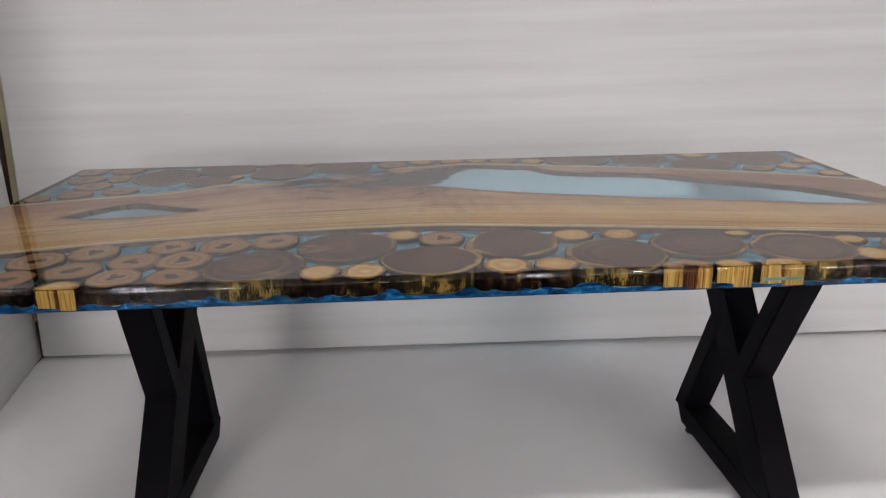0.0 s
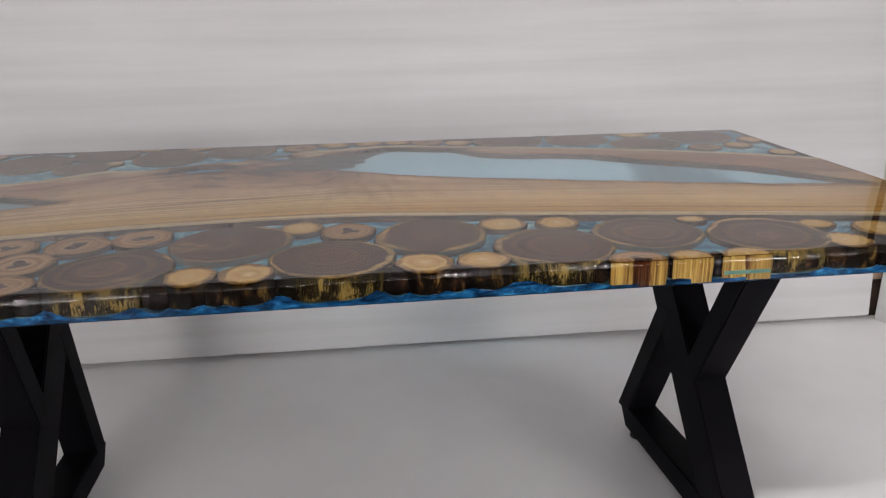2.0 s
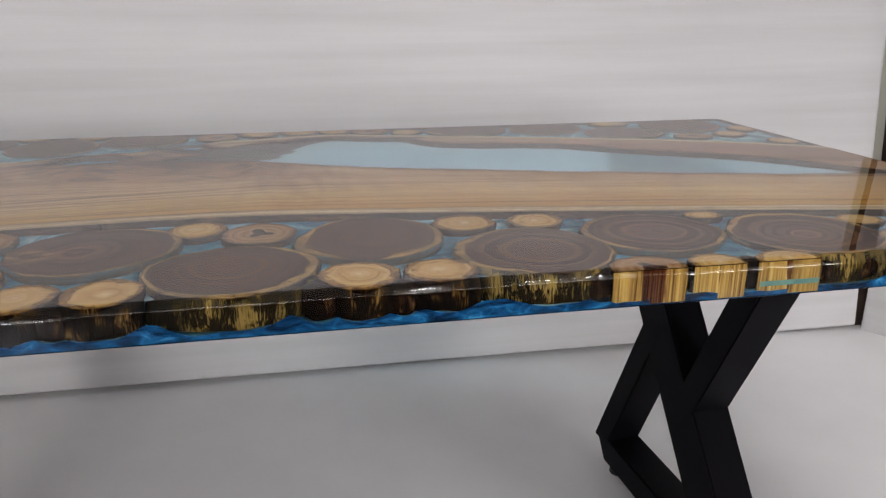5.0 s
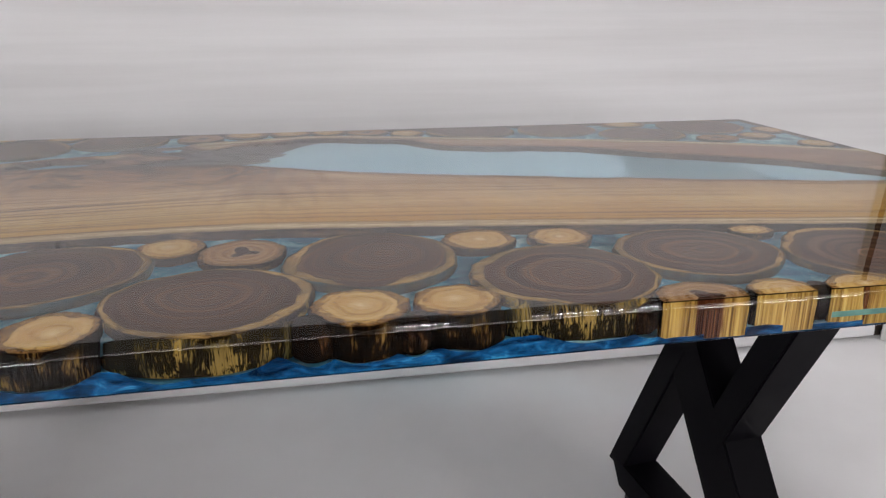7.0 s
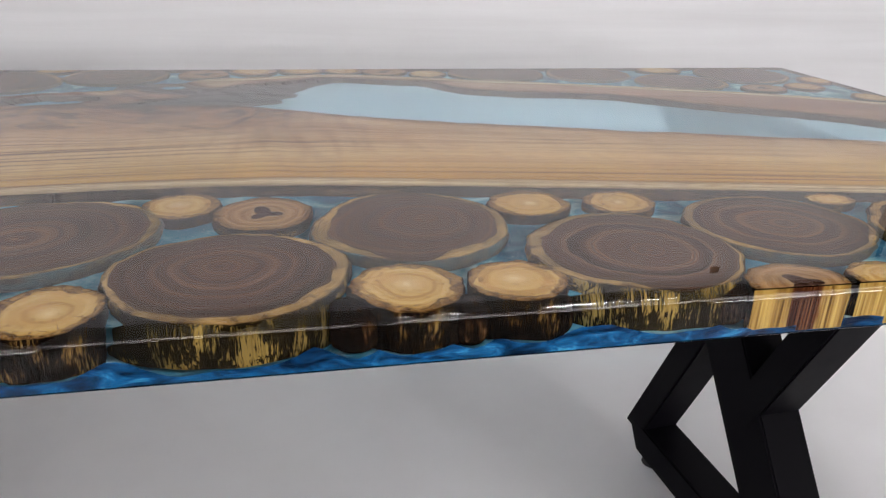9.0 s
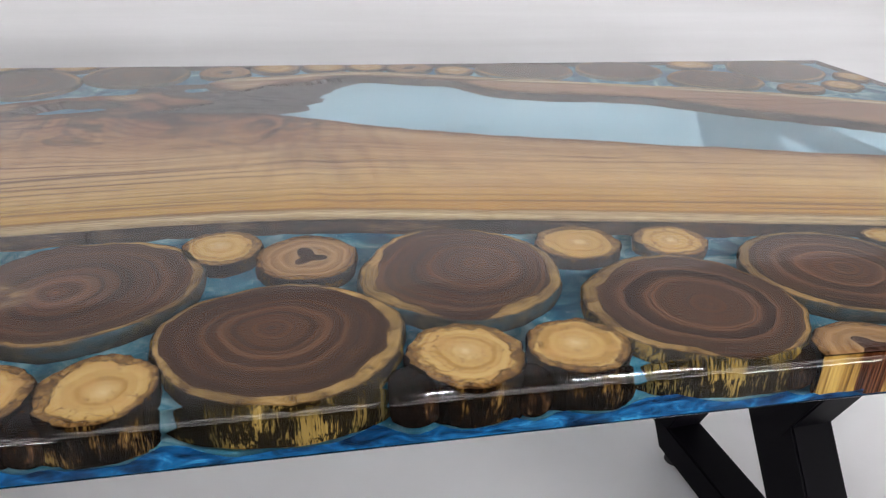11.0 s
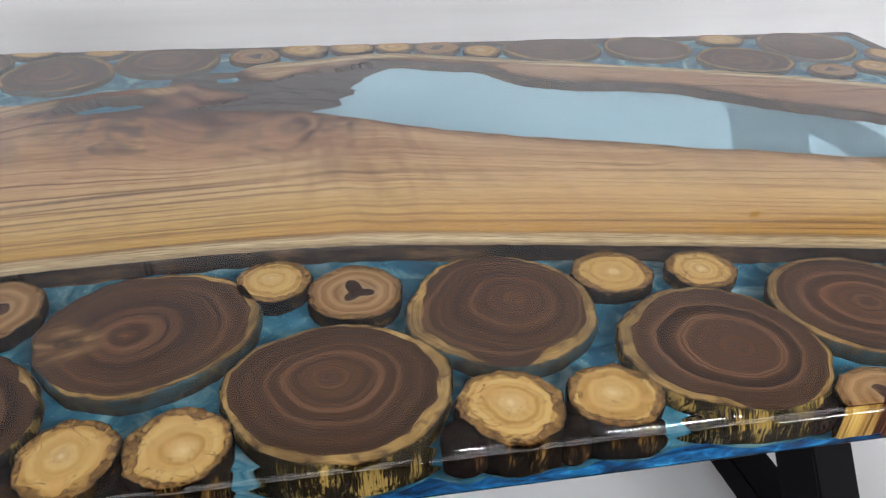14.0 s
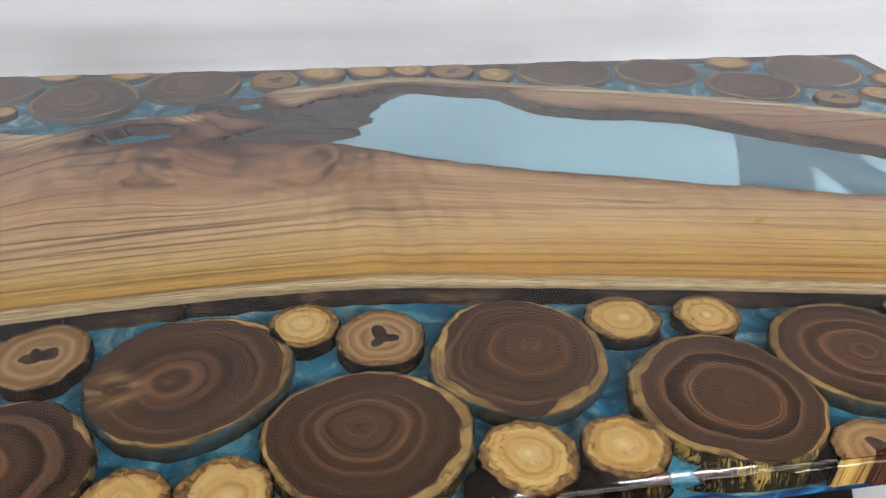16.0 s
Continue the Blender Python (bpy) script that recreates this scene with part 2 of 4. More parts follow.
    # long dark veins that run with the front edge
    gate = k.ramp(k.math("ADD", k.math("MULTIPLY", u, 0.5), 0.5), (0.2, (0.5,) * 3), (0.35, (1, 1, 1)), (0.46, (0.85,) * 3), (0.58, (0.4,) * 3), (0.75, (0.15,) * 3))
    for base, slope, wide_v, strong in ((0.139, 0.056, 1.0, 1.0), (0.124, 0.046, 0.55, 0.8), (0.112, 0.034, 0.4, 0.6), (0.098, 0.022, 0.55, 0.6), (0.084, 0.028, 0.4, 0.5), (0.072, 0.030, 0.5, 0.55), (0.060, 0.014, 0.4, 0.5), (0.048, 0.006, 0.7, 0.6), (0.182, 0.060, 0.7, 0.4)):
        drift = k.math("ADD", base, k.math("MULTIPLY", k.math("ADD", u, 0.43), slope))
        wave = k.math("MULTIPLY", k.math("SUBTRACT", grain(1.6, 2.0, 2, 0.5, base * 90), 0.5), 0.007)
        vein = k.math("ABSOLUTE", k.math("SUBTRACT", k.math("ADD", v, k.math("ADD", kinkf, wave)), drift))
        veinf = k.ramp(vein, (0.0, (min(strong * 1.25, 1.0),) * 3), (0.0020 * wide_v, (strong * 0.9,) * 3), (0.0062 * wide_v, (0, 0, 0)))
        patchy = k.ramp(grain(2.2, 3.0, 3, 0.5, base * 50), (0.36, (0.25,) * 3), (0.56, (1, 1, 1)))
        f = k.mix(1.0, veinf, patchy, "MULTIPLY")
        c = k.mix(k.mix(1.0, f, gate, "MULTIPLY") if base > 0.06 else f, c, (0.10, 0.050, 0.027))
    # pale sapwood along the live edges, a dark line where it meets the heart
    edge = k.t.nodes.new("ShaderNodeAttribute")
    edge.attribute_name = "edge"
    ed = k.math("ADD", edge.outputs["Fac"], k.math("MULTIPLY", k.math("SUBTRACT", k.noise(uv.outputs[0], 9.0, 3), 0.5), 0.012))
    c = k.mix(k.ramp(ed, (0.023, (0.75,) * 3), (0.0255, (0.8,) * 3), (0.0290, (0, 0, 0))), c, (0.085, 0.040, 0.014))
    sapf = k.ramp(ed, (0.0, (1, 1, 1)), (0.0228, (1, 1, 1)), (0.0240, (0, 0, 0)))
    sap = k.ramp(thin, (0.36, (0.24, 0.175, 0.09)), (0.48, (0.43, 0.335, 0.19)), (0.60, (0.58, 0.475, 0.29)))
    sap = k.mix(k.ramp(ed, (0.004, (0.6,) * 3), (0.010, (0, 0, 0))), sap, (0.20, 0.14, 0.085))
    short = grain(38.0, 520.0, 3, 0.6, 33.0)
    sap = k.mix(0.75, sap, k.ramp(short, (0.38, (0.52, 0.45, 0.36)), (0.5, (1, 1, 1)), (0.66, (1.2, 1.2, 1.18))), "MULTIPLY")
    c = k.mix(sapf, c, sap)
    c = k.mix(0.5, c, k.ramp(pore, (0.38, (0.6, 0.52, 0.44)), (0.5, (1, 1, 1))), "MULTIPLY")
    c = k.mix(0.28, c, k.ramp(fleck, (0.40, (0.6, 0.55, 0.5)), (0.5, (1, 1, 1))), "MULTIPLY")
    return k.embedded(c)


def live_edge_material():
    k = Mat("dark_live_edge_bark")
    v = k.coords("Object", (1, 1, 3.0))
    n = k.noise(v, 34.0, 6, 0.68, 0.6)
    p = k.noise(k.coords("Object", (1, 1, 0.6)), 9.0, 3)
    c = k.ramp(k.math("ADD", n, k.math("MULTIPLY", k.math("SUBTRACT", p, 0.5), 0.5)), (0.32, (0.004, 0.003, 0.003)), (0.48, (0.018, 0.010, 0.006)), (0.60, (0.06, 0.034, 0.018)), (0.75, (0.17, 0.105, 0.05)))
    k.bump(n, 0.7, 0.006)
    return k.embedded(c)


def slice_coords(k, warp=0.05, warp_scale=1.7, detail=2.0):
    """Ring position (0 at the pith, 1 at the rim), margin past the heartwood, shifted object coords, a number of the slice's own."""
    off = k.coords("Object", (1, 1, 0.02), shift=True)
    own = k.math("MULTIPLY", k.t.nodes.new("ShaderNodeObjectInfo").outputs["Random"], 97.0)
    w = k.math("MULTIPLY", k.math("SUBTRACT", k.noise(off, warp_scale, detail, 0.5), 0.5), warp)
    ring = k.attr("ring")
    r = k.math("ADD", ring, k.math("MULTIPLY", w, k.ramp(ring, (0.0, (0.35,) * 3), (0.25, (1, 1, 1)))))
    return r, k.attr("core"), off, own


def bands(k, r, own, count, detail=2.0):
    return k.line(k.math("ADD", k.math("MULTIPLY", r, count), own), detail)


def dark_slice_material():
    k = Mat("dark_heartwood_end_grain")
    r, core, off, own = slice_coords(k, 0.15, 1.3, 1.0)
    broad = bands(k, r, own, 8.0, 3.0)
    ring = bands(k, r, k.math("ADD", own, 31.0), 24.0, 1.0)
    fine = bands(k, r, k.math("ADD", own, 57.0), 80.0, 1.0)
    blot = k.noise(off, 1.5, 4)
    heart = k.ramp(broad, (0.30, (0.021, 0.0110, 0.0068)), (0.43, (0.038, 0.0200, 0.0120)), (0.56, (0.057, 0.0303, 0.0174)), (0.70, (0.092, 0.0500, 0.0275)))
    # growth lines, clearer on some sides than on others
    show = k.ramp(k.noise(off, 1.3, 3), (0.34, (0.12,) * 3), (0.60, (1.0,) * 3))
    heart = k.mix(show, heart, k.mix(1.0, heart, k.ramp(ring, (0.30, (0.46, 0.44, 0.44)), (0.40, (0.82, 0.80, 0.80)), (0.52, (1.03, 1.02, 1.01)), (0.72, (1.36, 1.34, 1.30))), "MULTIPLY"))
    heart = k.mix(0.25, heart, k.ramp(fine, (0.36, (0.60, 0.56, 0.54)), (0.52, (1, 1, 1)), (0.66, (1.25, 1.22, 1.2))), "MULTIPLY")
    warm = k.ramp(k.math("ADD", r, k.math("MULTIPLY", k.math("SUBTRACT", blot, 0.5), 0.6)), (0.0, (1.0,) * 3), (0.35, (0.75,) * 3), (0.85, (0, 0, 0)))
    heart = k.mix(warm, heart, k.mix(1.0, heart, (1.6, 1.5, 1.38), "MULTIPLY"))
    rosy = k.ramp(k.noise(off, 1.1, 2), (0.5, (0, 0, 0)), (0.68, (0.8,) * 3))
    heart = k.mix(rosy, heart, k.mix(1.0, heart, (1.10, 0.98, 0.93), "MULTIPLY"))
    # a dark ring before the sapwood, radial drying checks by the pith
    heart = k.mix(k.ramp(k.math("ADD", core, k.math("MULTIPLY", k.math("SUBTRACT", blot, 0.5), 0.12)), (-0.16, (0, 0, 0)), (-0.03, (0.55,) * 3)), heart, (0.017, 0.0095, 0.0075))
    star = k.noise(off, 3.4, 2, 0.5, 0.8)
    heart = k.mix(k.mix(1.0, k.ramp(k.math("ABSOLUTE", k.math("SUBTRACT", star, 0.5)), (0.0, (0.9,) * 3), (0.014, (0, 0, 0))), k.ramp(r, (0.10, (0.9,) * 3), (0.17, (0, 0, 0))), "MULTIPLY"), heart, (0.008, 0.004, 0.003))
    # an old branch cuts across the rings
    knot = k.math("ADD", k.attr("knot"), k.math("MULTIPLY", k.math("SUBTRACT", k.noise(off, 2.2, 4), 0.5), 0.9))
    kgrain = k.noise(k.coords("Object", (2.0, 7.0, 0.1), shift=True), 1.0, 4, 0.6, 1.2)
    kcol = k.ramp(kgrain, (0.36, (0.045, 0.022, 0.012)), (0.48, (0.10, 0.055, 0.026)), (0.66, (0.24, 0.145, 0.068)))
    heart = k.mix(k.ramp(knot, (0.12, (0, 0, 0)), (0.5, (0.9,) * 3)), heart, kcol)
    heart = k.mix(k.ramp(k.math("ABSOLUTE", k.math("SUBTRACT", knot, 0.86)), (0.0, (0.95,) * 3), (0.05, (0, 0, 0))), heart, (0.02, 0.010, 0.006))
    # sapwood: pale, streaked along the rim, greyed in places, flecked with dark rot
    edge = k.math("ADD", core, k.math("MULTIPLY", k.math("SUBTRACT", k.noise(off, 9.0, 3), 0.5), 0.022))
    grain = k.math("ADD", k.math("MULTIPLY", fine, 0.4), k.math("MULTIPLY", k.noise(off, 3.2, 5, 0.66, 0.5), 0.6))
    sap = k.ramp(grain, (0.38, (0.15, 0.088, 0.031)), (0.48, (0.265, 0.165, 0.058)), (0.60, (0.385, 0.255, 0.098)))
    sap = k.mix(k.ramp(k.noise(off, 1.0, 3), (0.46, (0.9,) * 3), (0.62, (0, 0, 0))), sap, k.mix(1.0, sap, (0.50, 0.50, 0.54), "MULTIPLY"))
    mould = k.noise(off, 7.0, 5, 0.66)
    sap = k.mix(k.ramp(mould, (0.56, (0, 0, 0)), (0.63, (0.75,) * 3)), sap, (0.065, 0.036, 0.015))
    c = k.mix(k.ramp(edge, (0.0, (0, 0, 0)), (0.008, (1, 1, 1))), heart, sap)
    c = k.mix(k.ramp(k.math("ABSOLUTE", edge), (0.0, (0.7,) * 3), (0.011, (0, 0, 0))), c, (0.045, 0.022, 0.010))
    # the bark line
    rim = k.math("ADD", k.attr("ring"), k.math("MULTIPLY", k.math("SUBTRACT", mould, 0.5), 0.10))
    c = k.mix(k.ramp(rim, (0.965, (0, 0, 0)), (0.99, (0.92,) * 3)), c, (0.020, 0.011, 0.007))
    dust = k.noise(off, 60.0, 1)
    c = k.mix(k.ramp(dust, (0.74, (0, 0, 0)), (0.80, (0.25,) * 3)), c, (0.3, 0.24, 0.2))
    return k.embedded(c)


def crusted(k, c, core, off):
    """The crust of a small branch: a broken dark line, flaky orange-brown outside it, cracks, dark rim."""
    edge = k.math("ADD", core, k.math("MULTIPLY", k.math("SUBTRACT", k.noise(off, 3.4, 5, 0.62), 0.5), 0.17))
    mott = k.noise(off, 5.5, 5, 0.68, 0.6)
    crust = k.ramp(mott, (0.33, (0.045, 0.021, 0.008)), (0.45, (0.125, 0.064, 0.022)), (0.55, (0.215, 0.122, 0.042)), (0.68, (0.33, 0.205, 0.075)))
    c = k.mix(k.ramp(edge, (0.0, (0, 0, 0)), (0.03, (0.92,) * 3)), c, crust)
    broken = k.ramp(k.noise(off, 2.1, 3), (0.42, (0.15,) * 3), (0.56, (0.95,) * 3))
    c = k.mix(k.mix(1.0, k.ramp(k.math("ABSOLUTE", edge), (0.0, (1, 1, 1)), (0.010, (0.85,) * 3), (0.028, (0, 0, 0))), broken, "MULTIPLY"), c, (0.040, 0.018, 0.007))
    bend = k.t.nodes.new("ShaderNodeVectorMath")
    bend.operation = "ADD"
    k.link(off, bend.inputs[0])
    jig = k.t.nodes.new("ShaderNodeTexNoise")
    jig.inputs["Scale"].default_value = 3.0
    k.link(off, jig.inputs["Vector"])
    shrink = k.t.nodes.new("ShaderNodeVectorMath")
    shrink.operation = "SCALE"
    shrink.inputs["Scale"].default_value = 0.35
    k.link(jig.outputs["Color"], shrink.inputs[0])
    k.link(shrink.outputs[0], bend.inputs[1])
    crack = k.ramp(k.cells(bend.outputs[0], 4.6), (0.0, (0.95,) * 3), (0.022, (0.7,) * 3), (0.05, (0, 0, 0)))
    c = k.mix(k.mix(1.0, crack, k.ramp(edge, (-0.10, (0, 0, 0)), (0.02, (1, 1, 1))), "MULTIPLY"), c, (0.028, 0.013, 0.006))
    rim = k.math("ADD", k.attr("ring"), k.math("MULTIPLY", k.math("SUBTRACT", k.noise(off, 4.0, 5, 0.68), 0.5), 0.34))
    return k.mix(k.ramp(rim, (0.93, (0, 0, 0)), (1.0, (0.95,) * 3)), c, (0.026, 0.013, 0.007))


def tan_slice_material():
    k = Mat("pale_branch_end_grain")
    r, core, off, own = slice_coords(k, 0.16, 1.3)
    ring = bands(k, r, own, 4.0, 2.0)
    line = bands(k, r, k.math("ADD", own, 13.0), 22.0, 1.0)
    blot = k.noise(off, 1.8, 4)
    c = k.ramp(ring, (0.34, (0.31, 0.185, 0.056)), (0.48, (0.385, 0.248, 0.082)), (0.62, (0.45, 0.310, 0.122)))
    c = k.mix(0.3, c, k.ramp(line, (0.38, (0.74, 0.66, 0.55)), (0.5, (1, 1, 1))), "MULTIPLY")
    c = k.mix(k.ramp(blot, (0.50, (0, 0, 0)), (0.66, (0.75,) * 3)), c, (0.40, 0.24, 0.085))
    c = k.mix(k.ramp(r, (0.03, (0.9,) * 3), (0.09, (0.45,) * 3), (0.35, (0, 0, 0))), c, (0.50, 0.385, 0.225))
    pit = k.noise(off, 3.6, 2, 0.5, 1.0)
    c = k.mix(k.mix(1.0, k.ramp(k.math("ABSOLUTE", k.math("SUBTRACT", pit, 0.5)), (0.0, (0.85,) * 3), (0.022, (0, 0, 0))), k.ramp(r, (0.10, (0, 0, 0)), (0.16, (0.9,) * 3), (0.30, (0.8,) * 3), (0.42, (0, 0, 0))), "MULTIPLY"), c, (0.16, 0.085, 0.03))
    check = k.noise(off, 1.2, 3, 0.55, 1.2)
    crf = k.mix(1.0, k.ramp(k.math("ABSOLUTE", k.math("SUBTRACT", check, 0.5)), (0.0, (0.95,) * 3), (0.010, (0, 0, 0))), k.ramp(r, (0.4, (0, 0, 0)), (0.6, (1, 1, 1))), "MULTIPLY")
    c = k.mix(crf, c, (0.09, 0.045, 0.016))
    c = crusted(k, c, core, off)
    speck = k.noise(off, 18.0, 3, 0.7)
    c = k.mix(0.4, c, k.ramp(speck, (0.36, (0.66, 0.57, 0.47)), (0.5, (1, 1, 1))), "MULTIPLY")
    return k.embedded(c)


def pit_slice_material():
    k = Mat("branch_end_grain_with_dark_pith")
    r, core, off, own = slice_coords(k, 0.07)
    ring = bands(k, r, own, 6.0, 3.0)
    line = bands(k, r, k.math("ADD", own, 13.0), 26.0, 1.0)
    c = k.ramp(ring, (0.34, (0.170, 0.092, 0.038)), (0.5, (0.225, 0.130, 0.056)), (0.64, (0.29, 0.178, 0.084)))
    c = k.mix(0.3, c, k.ramp(line, (0.38, (0.66, 0.58, 0.50)), (0.5, (1, 1, 1))), "MULTIPLY")
    # the hollow pith, filled with dark resin, with a pale halo round it
    hollow = k.math("ADD", k.attr("hollow"), k.math("MULTIPLY", k.math("SUBTRACT", k.noise(off, 5.0, 3), 0.5), 0.05))
    c = k.mix(k.ramp(hollow, (0.0, (0.7,) * 3), (0.16, (0, 0, 0))), c, (0.30, 0.205, 0.112))
    fill = k.ramp(k.noise(off, 4.0, 4, 0.6), (0.36, (0.012, 0.006, 0.005)), (0.52, (0.040, 0.020, 0.014)), (0.66, (0.10, 0.058, 0.042)))
    c = k.mix(k.ramp(hollow, (-0.012, (1, 1, 1)), (0.0, (0, 0, 0))), c, fill)
    c = k.mix(k.ramp(k.math("ABSOLUTE", hollow), (0.0, (0.85,) * 3), (0.022, (0, 0, 0))), c, (0.012, 0.006, 0.005))
    c = crusted(k, c, core, off)
    return k.embedded(c)


def streaks(k, fine, tall, shift=True):
    """Streaks that run down a barrel: noise over direction and height."""
    c = k.coords("Object", (1, 1, 1))
    n = k.t.nodes.new("ShaderNodeVectorMath")
    n.operation = "MULTIPLY"
    k.link(c, n.inputs[0])
    n.inputs[1].default_value = (fine, fine, tall)
    if shift:
        info = k.t.nodes.new("ShaderNodeObjectInfo")
        comb = k.t.nodes.new("ShaderNodeCombineXYZ")
        for i in range(3):
            k.link(k.math("MULTIPLY", info.outputs["Random"], 71.0), comb.inputs[i])
        a = k.t.nodes.new("ShaderNodeVectorMath")
        k.link(n.outputs[0], a.inputs[0])
        k.link(comb.outputs[0], a.inputs[1])
        return a.outputs[0]
    return n.outputs[0]


def bark_material(name, yellow):
    k = Mat(name)
    s = k.noise(streaks(k, 20.0, 95.0), 1.0, 5, 0.62, 0.9)
    p = k.noise(streaks(k, 1.8, 34.0), 1.0, 3)
    lo = 0.60 - yellow
    f = k.math("ADD", s, k.math("MULTIPLY", k.math("SUBTRACT", p, 0.5), 1.1))
    c = k.ramp(f, (lo - 0.25, (0.0012, 0.0008, 0.0006)), (lo - 0.06, (0.006, 0.0033, 0.0018)), (lo, (0.022, 0.010, 0.0035)), (lo + 0.04, (0.085, 0.046, 0.012)), (lo + 0.25, (0.24, 0.15, 0.042)))
    k.bump(s, 0.6, 0.004)
    return k.embedded(c)


def spalted_material():
    """The debarked flank of a trunk slice: olive yellow with ragged black streaks that hang down it."""
    k = Mat("spalted_olive_sapwood_flank")
    fine = k.noise(streaks(k, 52.0, 62.0), 1.0, 4, 0.62, 0.8)
    wide = k.noise(streaks(k, 4.5, 26.0), 1.0, 3, 0.5)
    tone = k.noise(streaks(k, 2.0, 10.0), 1.0, 3, 0.5)
    hair = k.noise(streaks(k, 60.0, 8.0), 1.0, 2, 0.5)
    c = k.ramp(tone, (0.32, (0.080, 0.060, 0.020)), (0.5, (0.175, 0.118, 0.032)), (0.68, (0.27, 0.180, 0.046)))
    c = k.mix(0.6, c, k.ramp(hair, (0.36, (0.55, 0.5, 0.42)), (0.52, (1, 1, 1))), "MULTIPLY")
    f = k.math("ADD", fine, k.math("MULTIPLY", k.math("SUBTRACT", wide, 0.5), 0.95))
    c = k.mix(k.ramp(f, (0.51, (0.97,) * 3), (0.54, (0.9,) * 3), (0.575, (0, 0, 0))), c, (0.0035, 0.0022, 0.0015))
    k.bump(fine, 0.4, 0.003)
    return k.embedded(c)


def flank_material():
    """Flank of a slice deep in the resin: olive grey-brown, the resin's blue haze painted in."""
    k = Mat("hazed_olive_flank")
    s = k.noise(streaks(k, 14.0, 60.0), 1.0, 4, 0.6)
    p = k.noise(streaks(k, 3.0, 30.0), 1.0, 3)
    c = k.ramp(s, (0.34, (0.012, 0.011, 0.009)), (0.5, (0.034, 0.030, 0.020)), (0.66, (0.080, 0.066, 0.036)))
    c = k.mix(k.ramp(p, (0.48, (0, 0, 0)), (0.68, (0.75,) * 3)), c, (0.030, 0.080, 0.100))
    return k.embedded(c)


def twig_material():
    k = Mat("black_twig_bark")
    v = k.coords("Object", (1, 1, 0.35), shift=True)
    s = k.noise(v, 260.0, 4, 0.65)
    p = k.noise(v, 60.0, 2)
    f = k.math("ADD", s, k.math("MULTIPLY", k.math("SUBTRACT", p, 0.5), 0.6))
    c = k.ramp(f, (0.3, (0.0008, 0.0006, 0.0005)), (0.56, (0.006, 0.003, 0.0018)), (0.70, (0.05, 0.024, 0.010)), (0.8, (0.16, 0.085, 0.035)))
    k.bump(s, 0.6, 0.003)
    return k.embedded(c)


def cut_material(name, heart):
    """A branch sawn lengthways, flush with the table's face; heart: half-width of its dark red core."""
    k = Mat(name)
    s = k.noise(streaks(k, 7.0, 5.0), 1.0, 5, 0.65)
    p = k.noise(streaks(k, 1.5, 6.0), 1.0, 3)
    hair = k.noise(streaks(k, 26.0, 6.0), 1.0, 2)
    c = k.ramp(s, (0.36, (0.08, 0.040, 0.010)), (0.44, (0.235, 0.138, 0.032)), (0.55, (0.36, 0.235, 0.062)), (0.66, (0.45, 0.32, 0.105)))
    c = k.mix(0.6, c, k.ramp(hair, (0.38, (0.42, 0.34, 0.26)), (0.5, (1, 1, 1))), "MULTIPLY")
    sep = k.t.nodes.new("ShaderNodeSeparateXYZ")
    k.link(k.coords("Object"), sep.inputs[0])
    wide = k.math("ADD", k.math("ABSOLUTE", sep.outputs[0]), k.math("MULTIPLY", k.math("SUBTRACT", p, 0.5), 0.9))
    core = k.ramp(hair, (0.36, (0.010, 0.0035, 0.002)), (0.5, (0.045, 0.013, 0.005)), (0.64, (0.11, 0.042, 0.014)))
    c = k.mix(k.ramp(wide, (heart, (1, 1, 1)), (heart + 0.03, (0, 0, 0))), c, core)
    return k.embedded(c)


def steel_material():
    k = Mat("black_powder_coated_steel")
    n = k.noise(k.coords("Object"), 400.0, 2)
    w = k.noise(k.coords("Object"), 7.0, 3)
    c = k.ramp(w, (0.3, (0.0015, 0.0012, 0.0021)), (0.7, (0.0028, 0.0022, 0.0038)))
    k.bump(n, 0.12, 0.0005)
    return k.done(c, k.ramp(w, (0.3, (0.48,) * 3), (0.7, (0.6,) * 3)), 0.0, Specular_IOR_Level=0.065)


def plain(name, c1, c2, scale=4.0, rough=0.6, stretch=(1, 1, 1), bump=0.0):
    k = Mat(name)
    n = k.noise(k.coords("Object", stretch), scale, 4)
    if bump:
        k.bump(n, bump, 0.003)
    return k.done(k.ramp(n, (0.3, c1), (0.7, c2)), rough)


def glow_material(name, color, strength):
    k = Mat(name)
    k.b.inputs["Emission Color"].default_value = (*color, 1)
    k.b.inputs["Emission Strength"].default_value = strength
    return k.done((0.8, 0.8, 0.8), 0.4)


FOAM, FLOOR_FOAM = foam_material(), floor_foam_material()
RESIN, TINT, PEARL = resin_material(), tint_material(), pearl_material()
SHADED_BLUE = shaded_blue_material()
SUNKEN = plain("sunken_dark_wood", (0.003, 0.003, 0.005), (0.050, 0.034, 0.030), 26, 0.7, (1, 3.2, 1))
SLAB, LIVE_EDGE = slab_material(), live_edge_material()
DARK, TAN, PIT = dark_slice_material(), tan_slice_material(), pit_slice_material()
BARK, PALE_BARK, CUT = bark_material("black_bark", -0.03), spalted_material(), cut_material("sawn_branch_long_grain", 0.02)
CUT_CORE = cut_material("sawn_branch_with_dark_core", 0.30)
FLANK = flank_material()
STEEL = steel_material()
TWIG = twig_material()
TEAL = plain("turquoise_resin", (0.03, 0.11, 0.10), (0.07, 0.18, 0.14), 60, 0.5)
RUBBER = plain("black_rubber", (0.012, 0.012, 0.012), (0.02, 0.02, 0.02), 20, 0.7)
STRIP = plain("yellowed_panel_edge", (0.33, 0.29, 0.17), (0.45, 0.41, 0.27), 6, 0.6, (1, 1, 0.3))
